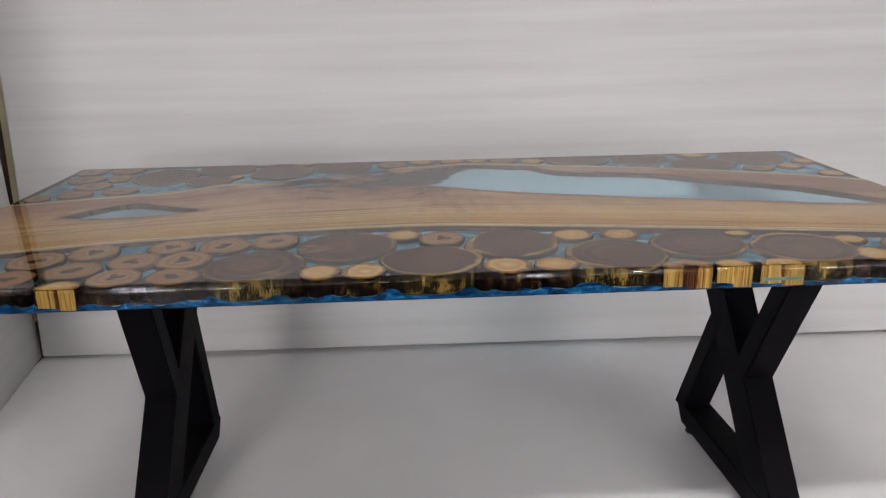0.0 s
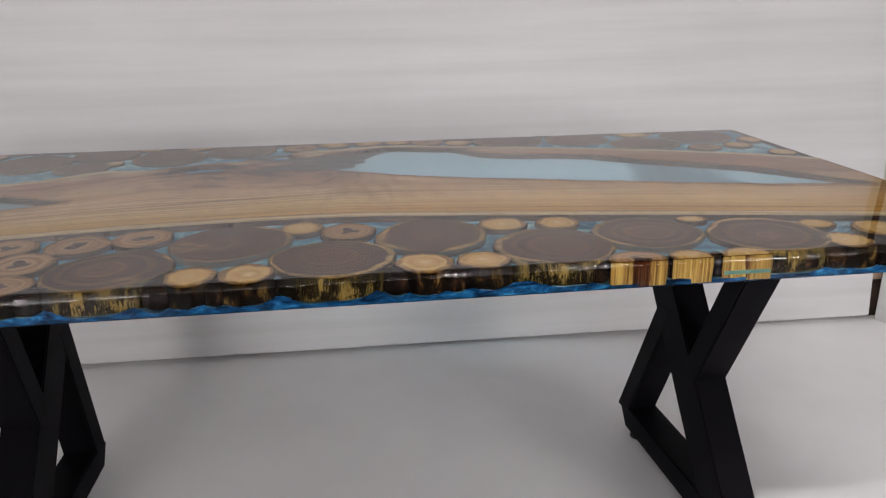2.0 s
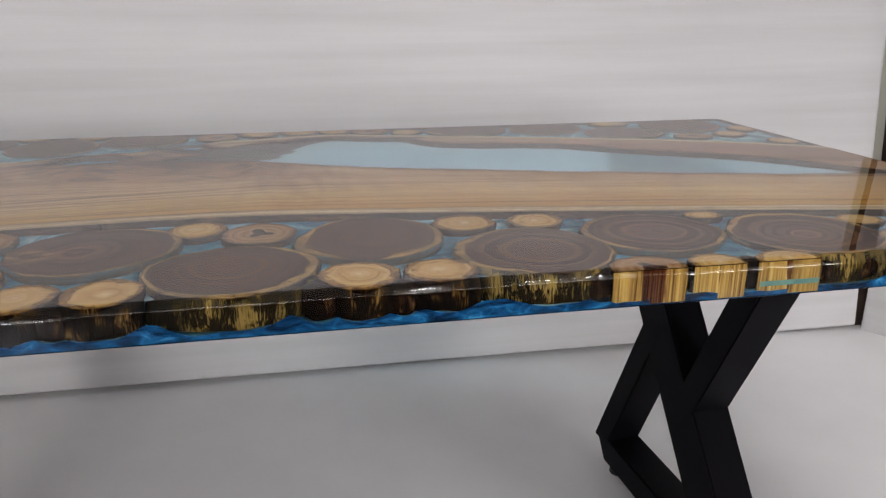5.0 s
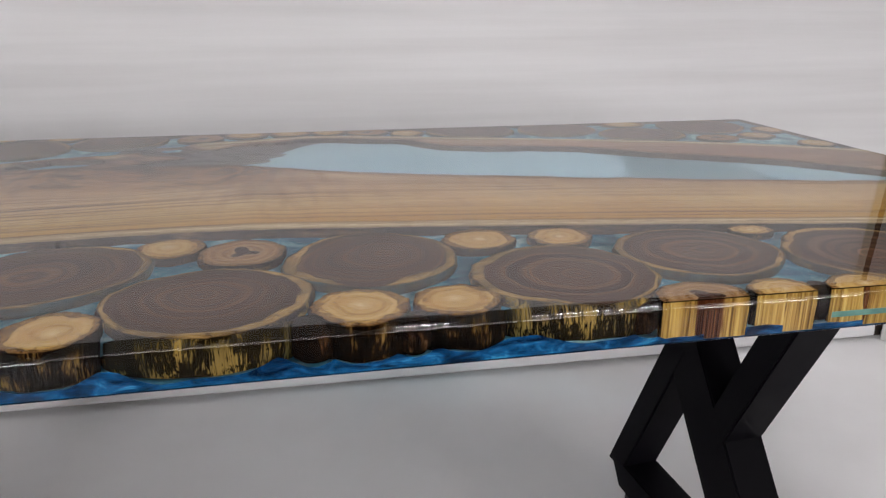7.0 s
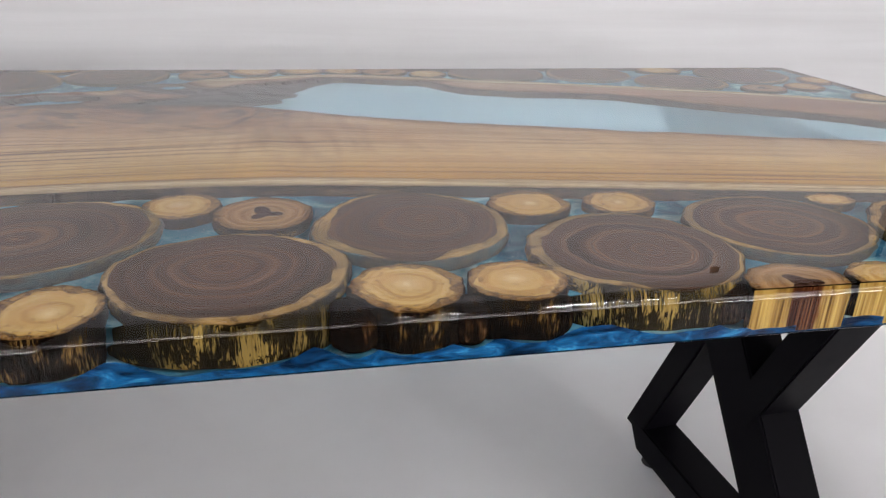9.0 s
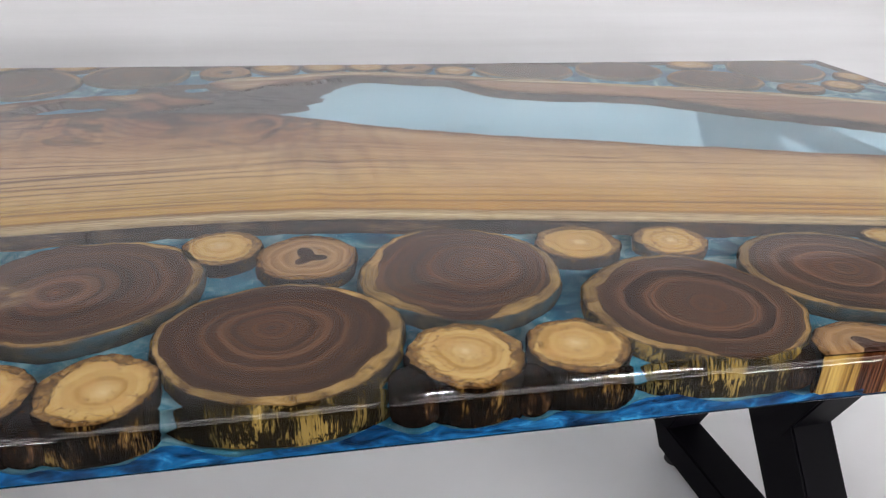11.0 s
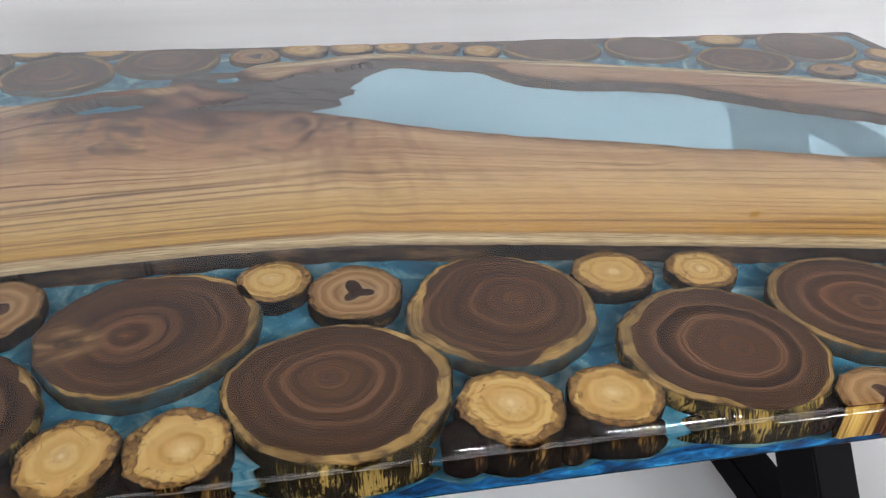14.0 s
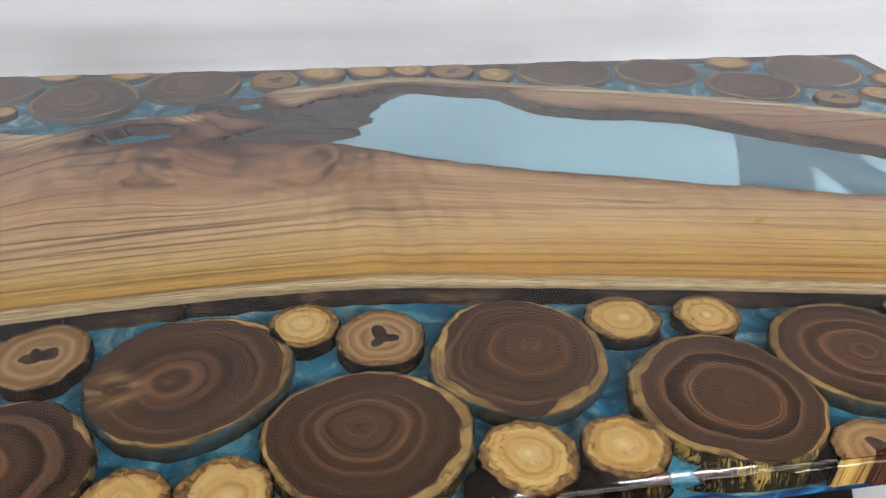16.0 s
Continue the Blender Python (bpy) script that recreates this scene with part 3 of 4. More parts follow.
PALE_STRIP = plain("pale_panel_edge", (0.40, 0.40, 0.33), (0.50, 0.50, 0.42), 6, 0.6, (1, 1, 0.3))
GAP = plain("dark_board_and_gap_shade", (0.025, 0.014, 0.009), (0.07, 0.04, 0.025), 12, 0.7)
BEIGE = plain("beige_wood_block", (0.30, 0.2, 0.14), (0.42, 0.3, 0.22), 12, 0.7)
ROOM_PAINT = plain("grey_room_paint", (0.42, 0.42, 0.43), (0.52, 0.52, 0.53), 1.2, 0.8)
ROOM_FLOOR = plain("dark_unseen_floor", (0.022, 0.021, 0.020), (0.045, 0.043, 0.041), 3.0, 0.6)
PANEL = glow_material("added_panel_glow", (1.0, 0.955, 0.935), 2.9)
NEAR_TUBE = glow_material("lit_tube_bare", (1.0, 0.97, 0.95), 300.0)
ROOM_DARK = plain("dark_unseen_wall", (0.035, 0.035, 0.037), (0.06, 0.06, 0.062), 1.2, 0.8)
FILL_GLOW = glow_material("fill_light_glow", (1.0, 0.955, 0.935), 50.0)
SIDE_TUBE = glow_material("lit_side_tube", (1.0, 0.955, 0.935), 26.0)
CASE = plain("white_lamp_case", (0.7, 0.7, 0.7), (0.8, 0.8, 0.8), 9, 0.5)


# ---- mesh helpers ----
def mesh_of(bm, name, *mats, smooth=False):
    bmesh.ops.recalc_face_normals(bm, faces=bm.faces)
    me = bpy.data.meshes.new(name)
    bm.to_mesh(me)
    bm.free()
    for m in mats:
        me.materials.append(m)
    if smooth:
        for p in me.polygons:
            p.use_smooth = True
    return me


def thing(name, bm, mats, label="", category="", kind="", at=None, smooth=False):
    ob = new(name, mesh_of(bm, name, *mats, smooth=smooth))
    if at is not None:
        ob.matrix_world = at
    return tagged(ob, label, category, "", kind)


def part(name, bm, material, parent, label="", at=None, smooth=False):
    mats = material if isinstance(material, (list, tuple)) else [material]
    ob = new(name, bm if isinstance(bm, bpy.types.Mesh) else mesh_of(bm, name, *mats, smooth=smooth))
    ob.parent = parent
    ob.matrix_parent_inverse = parent.matrix_world.inverted()
    if at is not None:
        ob.matrix_world = at
    return tagged(ob, label)


def box(x0, x1, y0, y1, z0, z1, bevel=0.0, bm=None):
    own = bm or bmesh.new()
    r = bmesh.ops.create_cube(own, size=1.0)
    vs = r["verts"]
    bmesh.ops.transform(own, matrix=Matrix.Translation(((x0 + x1) / 2, (y0 + y1) / 2, (z0 + z1) / 2)) @ Matrix.Diagonal((x1 - x0, y1 - y0, z1 - z0, 1)), verts=vs)
    if bevel:
        es = list({e for v in vs for e in v.link_edges})
        bmesh.ops.bevel(own, geom=es, offset=bevel, segments=2, affect="EDGES", profile=0.5)
    return own


def curve_at(points):
    """Smooth function through a few (x, y) control points."""
    xs, ys = [np.array(a, float) for a in zip(*points)]
    m = np.gradient(ys, xs)

    def f(x):
        x = np.clip(np.asarray(x, float), xs[0], xs[-1])
        i = np.clip(np.searchsorted(xs, x) - 1, 0, len(xs) - 2)
        h = xs[i + 1] - xs[i]
        s = (x - xs[i]) / h
        return ((2 * s**3 - 3 * s**2 + 1) * ys[i] + (s**3 - 2 * s**2 + s) * h * m[i]
                + (-2 * s**3 + 3 * s**2) * ys[i + 1] + (s**3 - s**2) * h * m[i + 1])

    return f


# ---- the booth ----
def booth():
    lean = pose(0, 1.155, 0, -5.5, 0, 0)
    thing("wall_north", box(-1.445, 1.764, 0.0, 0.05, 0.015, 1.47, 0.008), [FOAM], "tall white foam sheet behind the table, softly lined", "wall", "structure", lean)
    # front edge cut back so the table's face reflects the dark floor
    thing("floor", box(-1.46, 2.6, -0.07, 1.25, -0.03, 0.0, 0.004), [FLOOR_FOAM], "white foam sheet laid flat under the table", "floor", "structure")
    thing("tape_patch", box(1.222, 1.252, -0.003, 0.0, 1.424, 1.446, 0.001), [RUBBER], "small black patch of tape near the foam sheet's upper edge", "tape", "", lean)
    left = box(-0.025, 0.025, -0.78, 0.0, 0.0, 1.46, 0.004)
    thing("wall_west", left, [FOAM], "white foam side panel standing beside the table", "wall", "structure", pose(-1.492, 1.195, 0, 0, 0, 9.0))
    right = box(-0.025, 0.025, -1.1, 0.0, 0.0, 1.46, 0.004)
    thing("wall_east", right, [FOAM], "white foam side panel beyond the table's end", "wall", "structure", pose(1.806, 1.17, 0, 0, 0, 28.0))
    # what shows in the two open corners
    for x0, x1, paint in ((-1.474, -1.448, STRIP), (1.767, 1.806, PALE_STRIP)):
        root = thing("corner_strip", box(x0, x1, 0.017, 0.045, 0.17, 1.47, 0.003), [paint], "yellowed edge strip between two foam panels", "strip", "", lean)
        part("lower_board", box(x0 + 0.008, x1 + 0.004, 0.03, 0.055, 0.004, 0.17, 0.002), GAP, root, "dark brown lower board", lean)
        part("block", box(x0 + 0.004, x1 - 0.004, 0.01, 0.029, 0.145, 0.175, 0.002), BEIGE, root, "small beige wooden block", lean)
        # dark sheet added behind the strip: stands in for shade in the gap
        part("backing", box(x0 - 0.05, x1 + 0.06, 0.06, 0.075, 0.006, 1.46), GAP, root, "", lean)


def room():
    # unseen room added for bounce; floor and south wall dark to keep reflections black
    thing("room_floor", box(-4.2, 4.6, -4.6, 2.2, -0.08, -0.031), [ROOM_FLOOR], "unseen dark floor added to keep reflections dark", "floor", "structure")
    thing("room_wall_north", box(-4.2, 4.6, 2.1, 2.2, -0.03, 3.0), [ROOM_PAINT], "unseen grey wall added for bounced light", "wall", "structure")
    thing("room_wall_south", box(-4.2, 4.6, -4.6, -4.5, -0.03, 3.0), [ROOM_DARK], "unseen dark wall added to keep reflections dark", "wall", "structure")
    thing("room_wall_west", box(-4.2, -4.1, -4.5, 2.1, -0.03, 3.0), [ROOM_PAINT], "unseen grey wall added for bounced light", "wall", "structure")
    thing("room_wall_east", box(4.5, 4.6, -4.5, 2.1, -0.03, 3.0), [ROOM_PAINT], "unseen grey wall added for bounced light", "wall", "structure")
    thing("ceiling", box(-4.2, 4.6, -4.6, 2.2, 3.0, 3.1), [ROOM_PAINT], "unseen grey ceiling added for bounced light", "ceiling", "structure")


def tube_lamp(x, y, z, length, wide, glow):
    at = pose(x, y, z)
    root = thing("tube_lamp", box(-length / 2 - 0.03, length / 2 + 0.03, -wide - 0.015, wide + 0.015, 0.026, 0.06, 0.006), [CASE], "lit white tube lamp hung from the ceiling", "lamp", "", at)
    bm = bmesh.new()
    bmesh.ops.create_cone(bm, cap_ends=True, segments=14, radius1=wide, radius2=wide, depth=length)
    part("tube", bm, glow, root, "glowing white tube", at @ pose(0, 0, 0, 0, 90, 0), True)
    for s in (-1, 1):
        part("socket", box(-0.012, 0.012, -0.02, 0.02, -0.024, 0.027, 0.003), CASE, root, "", at @ pose(s * (length / 2 + 0.013), 0, 0))
        part("hanger", box(-0.005, 0.005, -0.005, 0.005, 0.058, 3.001 - z), CASE, root, "", at @ pose(s * length * 0.4, 0, 0))
    return tagged(root, group="ceiling lamps")


def added_panel_light(x, y):
    """An unseen ceiling light added for general brightness, wide and dim to soften its reflection."""
    at = pose(x, y, 2.94)
    root = thing("ceiling_panel_lamp", box(-0.78, 0.78, -0.48, 0.48, 0.0, 0.062, 0.006), [CASE], "unseen ceiling light added for brightness", "lamp", "", at)
    part("diffuser", box(-0.75, 0.75, -0.45, 0.45, -0.012, -0.001, 0.003), PANEL, root, "glowing face of an added light", at)
    return tagged(root, group="ceiling lamps")


def softbox(x, y, turn):
    """An unseen fill light on a stand, added to brighten floor and wall under the table."""
    at = pose(x, y, 0, 0, 0, turn)
    root = thing("softbox", box(-0.43, 0.43, -0.10, -0.004, 0.42, 1.28, 0.02), [RUBBER], "unseen fill light added to brighten under the table", "lamp", "", at)
    part("diffuser", box(-0.40, 0.40, -0.003, 0.006, 0.45, 1.25, 0.002), FILL_GLOW, root, "glowing face of an added light", at)
    part("pole", box(-0.012, 0.012, -0.07, -0.046, -0.02, 0.43, 0.004), CASE, root, "", at)
    for a in (90, 210, 330):
        part("stand_foot", box(-0.01, 0.01, 0.0, 0.42, -0.031, -0.012, 0.003), CASE, root, "", at @ pose(0, -0.058, 0, 0, 0, a))
    return tagged(root, group="softboxes")


# ---- the table ----
CORNERS = [(-1.046, -0.130), (1.066, -0.103), (1.032, 0.868), (-1.056, 0.886)]


def outline(inset, radius, steps=7):
    """The top's plan: a quadrilateral with rounded corners, drawn in by inset."""
    mid = sum((Vector(c) for c in CORNERS), Vector((0, 0))) / 4
    pts, n = [], len(CORNERS)
    for i in range(n):
        c, a, b = Vector(CORNERS[i]), Vector(CORNERS[i - 1]), Vector(CORNERS[(i + 1) % n])
        u, w = (a - c).normalized(), (b - c).normalized()
        c = c + (u + w) * inset
        r = max(radius - inset, 0.002)
        o = c + (u + w) * r
        a0 = math.atan2(-w.y, -w.x)
        for s in range(steps + 1):
            t = a0 + s / steps * math.pi / 2
            pts.append((o.x + r * math.cos(t), o.y + r * math.sin(t)))
    return pts


def front_y(x):
    return -0.130 + (x + 1.046) / 2.112 * 0.027


WOOD_FRONT = curve_at([(-1.06, 0.03), (-0.85, 0.075), (-0.656, 0.120), (-0.445, 0.155), (-0.225, 0.175), (-0.02, 0.179), (0.14, 0.161), (0.39, 0.125), (0.56, 0.098), (0.84, 0.048), (1.07, 0.01)])
WOOD_BACK = curve_at([(-1.06, 0.465), (-0.82, 0.530), (-0.686, 0.553), (-0.56, 0.630), (-0.45, 0.628), (-0.40, 0.650), (-0.33, 0.674), (-0.27, 0.684), (-0.19, 0.715), (-0.146, 0.757), (-0.05, 0.785), (0.07, 0.812), (0.28, 0.766), (0.567, 0.686), (0.784, 0.615), (0.90, 0.565), (1.07, 0.47)])
POOL_UP = curve_at([(-0.175, 0.625), (-0.12, 0.672), (-0.03, 0.728), (0.074, 0.772), (0.18, 0.752), (0.265, 0.718), (0.292, 0.680), (0.36, 0.645), (0.52, 0.612), (0.68, 0.512), (0.834, 0.425), (0.925, 0.345), (1.0, 0.262)])
POOL_LOW = curve_at([(-0.175, 0.622), (-0.118, 0.580), (-0.03, 0.548), (0.07, 0.496), (0.165, 0.456), (0.285, 0.420), (0.507, 0.357), (0.77, 0.290), (1.0, 0.244)])
LEFT_UP = curve_at([(-0.86, 0.336), (-0.815, 0.384), (-0.77, 0.421), (-0.725, 0.436), (-0.64, 0.408), (-0.55, 0.366)])
LEFT_LOW = curve_at([(-0.86, 0.332), (-0.80, 0.318), (-0.735, 0.316), (-0.63, 0.336), (-0.55, 0.364)])


def back_y(x):
    return 0.886 - (x + 1.056) / 2.088 * 0.018


def wander(x, y, scale, seed):
    return np.array([noise.noise(Vector((float(a) * scale, float(b) * scale, seed))) for a, b in zip(np.ravel(x), np.ravel(y))]).reshape(np.shape(x))


R1_LOW = curve_at([(-0.16, 0.738), (-0.135, 0.704), (-0.106, 0.692), (-0.069, 0.720), (-0.029, 0.742), (0.03, 0.745)])


def main_back(x):
    """Back edge of the main slab: it breaks off in a spur before the wide pool."""
    spur = 0.677 - (x + 0.22) * 0.57
    return np.where(x < -0.22, WOOD_BACK(x), np.where(x < -0.132, spur, np.where(x < 0.03, 0.563, WOOD_BACK(x))))


def wood_field(x, y):
    """Above zero in wood; about metres from the nearest live edge. Also the distance to the outer edges alone."""
    n = wander(x, y, 38, 3.1) * 0.0035 + wander(x, y, 11, 7.7) * 0.005
    ragged = n * 1.4 + wander(x, y, 70, 5.3) * 0.004
    branch = np.minimum(np.minimum(y - R1_LOW(x), WOOD_BACK(x) - y), np.minimum(x + 0.157, 0.08 - x)) + ragged
    outer = np.maximum(np.minimum(y - WOOD_FRONT(x) + n * 0.35, main_back(x) - y + ragged), branch)
    wedge = np.minimum(np.minimum(y - 0.578 + (x + 0.224) * 0.13, 0.577 + (x + 0.224) * 0.54 - y), np.minimum(x + 0.226, -0.10 - x)) + n * 0.8
    knot = 0.034 * (1 - np.sqrt(((x + 0.341) / 0.072) ** 2 + ((y - 0.613 - 0.16 * (x + 0.341)) / 0.034) ** 2))
    right = np.minimum(np.minimum(POOL_UP(x) - y, y - POOL_LOW(x)) * 0.9, np.minimum(x + 0.06, 1.0 - x))
    left = np.minimum(np.minimum(LEFT_UP(x) - y, y - LEFT_LOW(x)) * 0.9, np.minimum(x + 0.86, -0.55 - x))
    pools = np.maximum(np.maximum(np.maximum(right, left) + n * 0.9, wedge), knot + n * 2.2 + wander(x, y, 70, 5.3) * 0.004)
    return np.minimum(outer, -pools), outer, pools


def sunken_wood(parent):
    """Dark broken wood that slopes under the resin from the spur down to the wide pool."""
    ys, cols = np.arange(0.545, 0.765, 0.003), 56
    verts, faces = [], []
    for y in ys:
        e = -0.030 + (y - 0.59) * 0.66 + 0.034 * noise.noise(Vector((0.3, y * 30, 1.7))) + 0.010 * noise.noise(Vector((0.9, y * 90, 4.1)))
        for i in range(cols + 1):
            x = -0.262 + (e + 0.262) * (i / cols)
            down = min(max((x - e + 0.12) / 0.12, 0.0), 1.0)
            away = min(max((y - (0.690 - (x + 0.22) * 0.5)) / 0.045, 0.0), 1.0) if x < -0.13 else 0.0
            z = TOP - 0.007 - 0.026 * down ** 0.8 - 0.027 * away + 0.005 * noise.noise(Vector((x * 28, y * 34, 9.0))) + 0.0015 * noise.noise(Vector((x * 90, y * 90, 2.0)))
            verts.append((float(x), float(y), float(max(min(z, TOP - 0.004), TOP - THICK + 0.004))))
    w = cols + 1
    for j in range(len(ys) - 1):
        for i in range(cols):
            a = j * w + i
            faces.append((a, a + 1, a + w + 1, a + w))
    me = bpy.data.meshes.new("sunken_wood")
    me.from_pydata(verts, [], faces)
    me.materials.append(SUNKEN)
    for p in me.polygons:
        p.use_smooth = True
    return part("sunken_wood", me, None, parent, "dark broken wood sunk below the resin surface")


def wood_slab(parent):
    step, z1, z0 = 0.0085, TOP - 0.0016, TOP - THICK + 0.0014
    xs = np.arange(-1.058, 1.066, step)
    ys = np.arange(-0.02, 0.84, step)
    X, Y = np.meshgrid(xs, ys, indexing="ij")
    F, outer, pools = wood_field(X, Y)
    # the slab ends flush with the table's ends
    west = X - (-1.0435 - (Y + 0.13) / 1.016 * 0.010)
    east = (1.0635 - (Y + 0.10) / 0.97 * 0.034) - X
    F = np.minimum(F, np.minimum(west, east))
    verts, faces, walls, cache = [], [], [], {}

    def corner(i, j):
        if (i, j) not in cache:
            cache[i, j] = len(verts)
            verts.append((xs[i], ys[j], z1))
        return cache[i, j]

    def cross(i, j, p, q):
        key = ((i, j), (p, q)) if (i, j) < (p, q) else ((p, q), (i, j))
        if key not in cache:
            t = F[i, j] / (F[i, j] - F[p, q])
            cache[key] = len(verts)
            verts.append((xs[i] + t * (xs[p] - xs[i]), ys[j] + t * (ys[q] - ys[j]), z1))
        return cache[key]

    for i in range(len(xs) - 1):
        for j in range(len(ys) - 1):
            ring = ((i, j), (i + 1, j), (i + 1, j + 1), (i, j + 1))
            inside = [F[c] > 0 for c in ring]
            if not any(inside):
                continue
            if all(inside):
                faces.append([corner(*c) for c in ring])
                continue
            poly, cuts = [], []
            for a in range(4):
                c, d = ring[a], ring[(a + 1) % 4]
                if inside[a]:
                    poly.append(corner(*c))
                if inside[a] != inside[(a + 1) % 4]:
                    k = cross(*c, *d)
                    poly.append(k)
                    cuts.append(k)
            if len(poly) > 2:
                faces.append(poly)
            if len(cuts) == 2:
                walls.append((cuts[0], cuts[1], i, j))
    top_count = len(faces)
    n_top = len(verts)
    # walls flare outwards on the way down
    S = F.copy()
    for _ in range(4):
        S = (S + np.roll(S, 1, 0) + np.roll(S, -1, 0) + np.roll(S, 1, 1) + np.roll(S, -1, 1)) / 5
    gx, gy = np.gradient(S, step, step)
    low = {}

    def lowered(v, i, j):
        if v not in low:
            x, y, _ = verts[v]
            g = Vector((gx[i, j], gy[i, j]))
            g = g.normalized() if g.length > 1e-6 else g
            inner = pools[i, j] > -0.03
            end = abs(x) > 1.02
            ids = []
            for f, z in ((0.35, z1 - 0.010), (0.75, z1 - 0.024), (1.0, z0)):
                w = 0.5 + 0.5 * noise.noise(Vector((x * 16, y * 16, f * 3))) + 0.5 * noise.noise(Vector((x * 60, y * 60, f * 5)))
                s = 0.0 if end else f * (0.004 + 0.010 * w + (0.006 if inner else 0.0) + (0.008 * (0.4 + w) * math.exp(-((x + 0.37) / 0.06) ** 2 - ((y - 0.62) / 0.06) ** 2) if inner else 0.0))
                ids.append(len(verts))
                verts.append((x - g.x * s, y - g.y * s, z))
            low[v] = ids
        return low[v]

    for a, b, i, j in walls:
        la, lb = [a] + lowered(a, i, j), [b] + lowered(b, i, j)
        for s in range(3):
            faces.append([lb[s], la[s], la[s + 1], lb[s + 1]])
    me = bpy.data.meshes.new("wood_slab")
    me.from_pydata([tuple(map(float, v)) for v in verts], [], faces)
    me.materials.append(SLAB)
    me.materials.append(LIVE_EDGE)
    for p in me.polygons:
        p.material_index = int(p.index >= top_count)
        p.use_smooth = p.index >= top_count
    P = np.array(verts)
    uv = me.uv_layers.new(name="flow")
    f, b = WOOD_FRONT(P[:, 0]), WOOD_BACK(P[:, 0])
    v = P[:, 1] - f
    swirl = 0.10 * np.exp(-((P[:, 0] + 0.28) / 0.16) ** 2 - ((P[:, 1] - 0.56) / 0.13) ** 2)
    rise = np.clip((P[:, 0] + 0.68) / 0.34, 0, 1) * np.clip((-0.17 - P[:, 0]) / 0.17, 0, 1)
    rise = rise * rise * (3 - 2 * rise) * np.clip((v - 0.17) / 0.25, 0, 1)
    v = v - 0.11 * rise + 0.12 * swirl * np.sin((P[:, 0] + 0.22) * 34) - 0.05 * np.exp(-((P[:, 0] - 0.02) / 0.12) ** 2) * np.clip((v - 0.12) / 0.3, 0, 1)
    for loop in me.loops:
        uv.data[loop.index].uv = (P[loop.vertex_index, 0], v[loop.vertex_index])
    out = np.minimum(P[:, 1] - f, b - P[:, 1] + 0.06 * np.exp(-((P[:, 0] + 0.31) / 0.16) ** 4))
    at = me.attributes.new("edge", "FLOAT", "POINT")
    at.data.foreach_set("value", np.maximum(out, 0.0).astype(np.float32))
    _, _, inner = wood_field(P[:, 0], P[:, 1])
    broken = np.where((P[:, 0] > -0.46) & (P[:, 0] < 0.03), main_back(P[:, 0]) - P[:, 1], 1.0)
    broken = np.where((P[:, 0] > -0.16) & (P[:, 1] > R1_LOW(P[:, 0]) - 0.01), np.minimum(P[:, 1] - R1_LOW(P[:, 0]), P[:, 0] + 0.157), broken)
    at2 = me.attributes.new("hole", "FLOAT", "POINT")
    at2.data.foreach_set("value", np.clip(np.minimum(-inner, broken), 0.0, 1.0).astype(np.float32))
    me.validate()
    return part("wood_slab", me, None, parent, "tan figured hardwood slab with pale live edges")


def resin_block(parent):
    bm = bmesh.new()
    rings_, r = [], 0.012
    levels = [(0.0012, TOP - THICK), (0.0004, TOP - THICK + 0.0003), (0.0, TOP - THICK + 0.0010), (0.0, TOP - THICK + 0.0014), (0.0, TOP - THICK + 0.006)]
    # edge profile: tight at both ends, slacker mid-way to widen lamp streaks in view
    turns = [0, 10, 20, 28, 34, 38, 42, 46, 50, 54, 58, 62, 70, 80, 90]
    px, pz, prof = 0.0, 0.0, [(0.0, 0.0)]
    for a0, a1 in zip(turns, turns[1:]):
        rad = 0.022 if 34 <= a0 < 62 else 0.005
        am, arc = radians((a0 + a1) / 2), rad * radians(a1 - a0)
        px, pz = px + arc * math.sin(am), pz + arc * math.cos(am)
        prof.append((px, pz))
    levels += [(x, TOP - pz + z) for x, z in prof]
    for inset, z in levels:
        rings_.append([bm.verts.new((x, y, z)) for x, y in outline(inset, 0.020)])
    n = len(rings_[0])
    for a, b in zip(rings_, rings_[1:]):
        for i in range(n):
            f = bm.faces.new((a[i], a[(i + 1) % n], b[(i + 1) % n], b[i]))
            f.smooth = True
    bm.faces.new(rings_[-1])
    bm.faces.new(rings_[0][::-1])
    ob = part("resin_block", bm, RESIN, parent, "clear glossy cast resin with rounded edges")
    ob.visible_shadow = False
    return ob


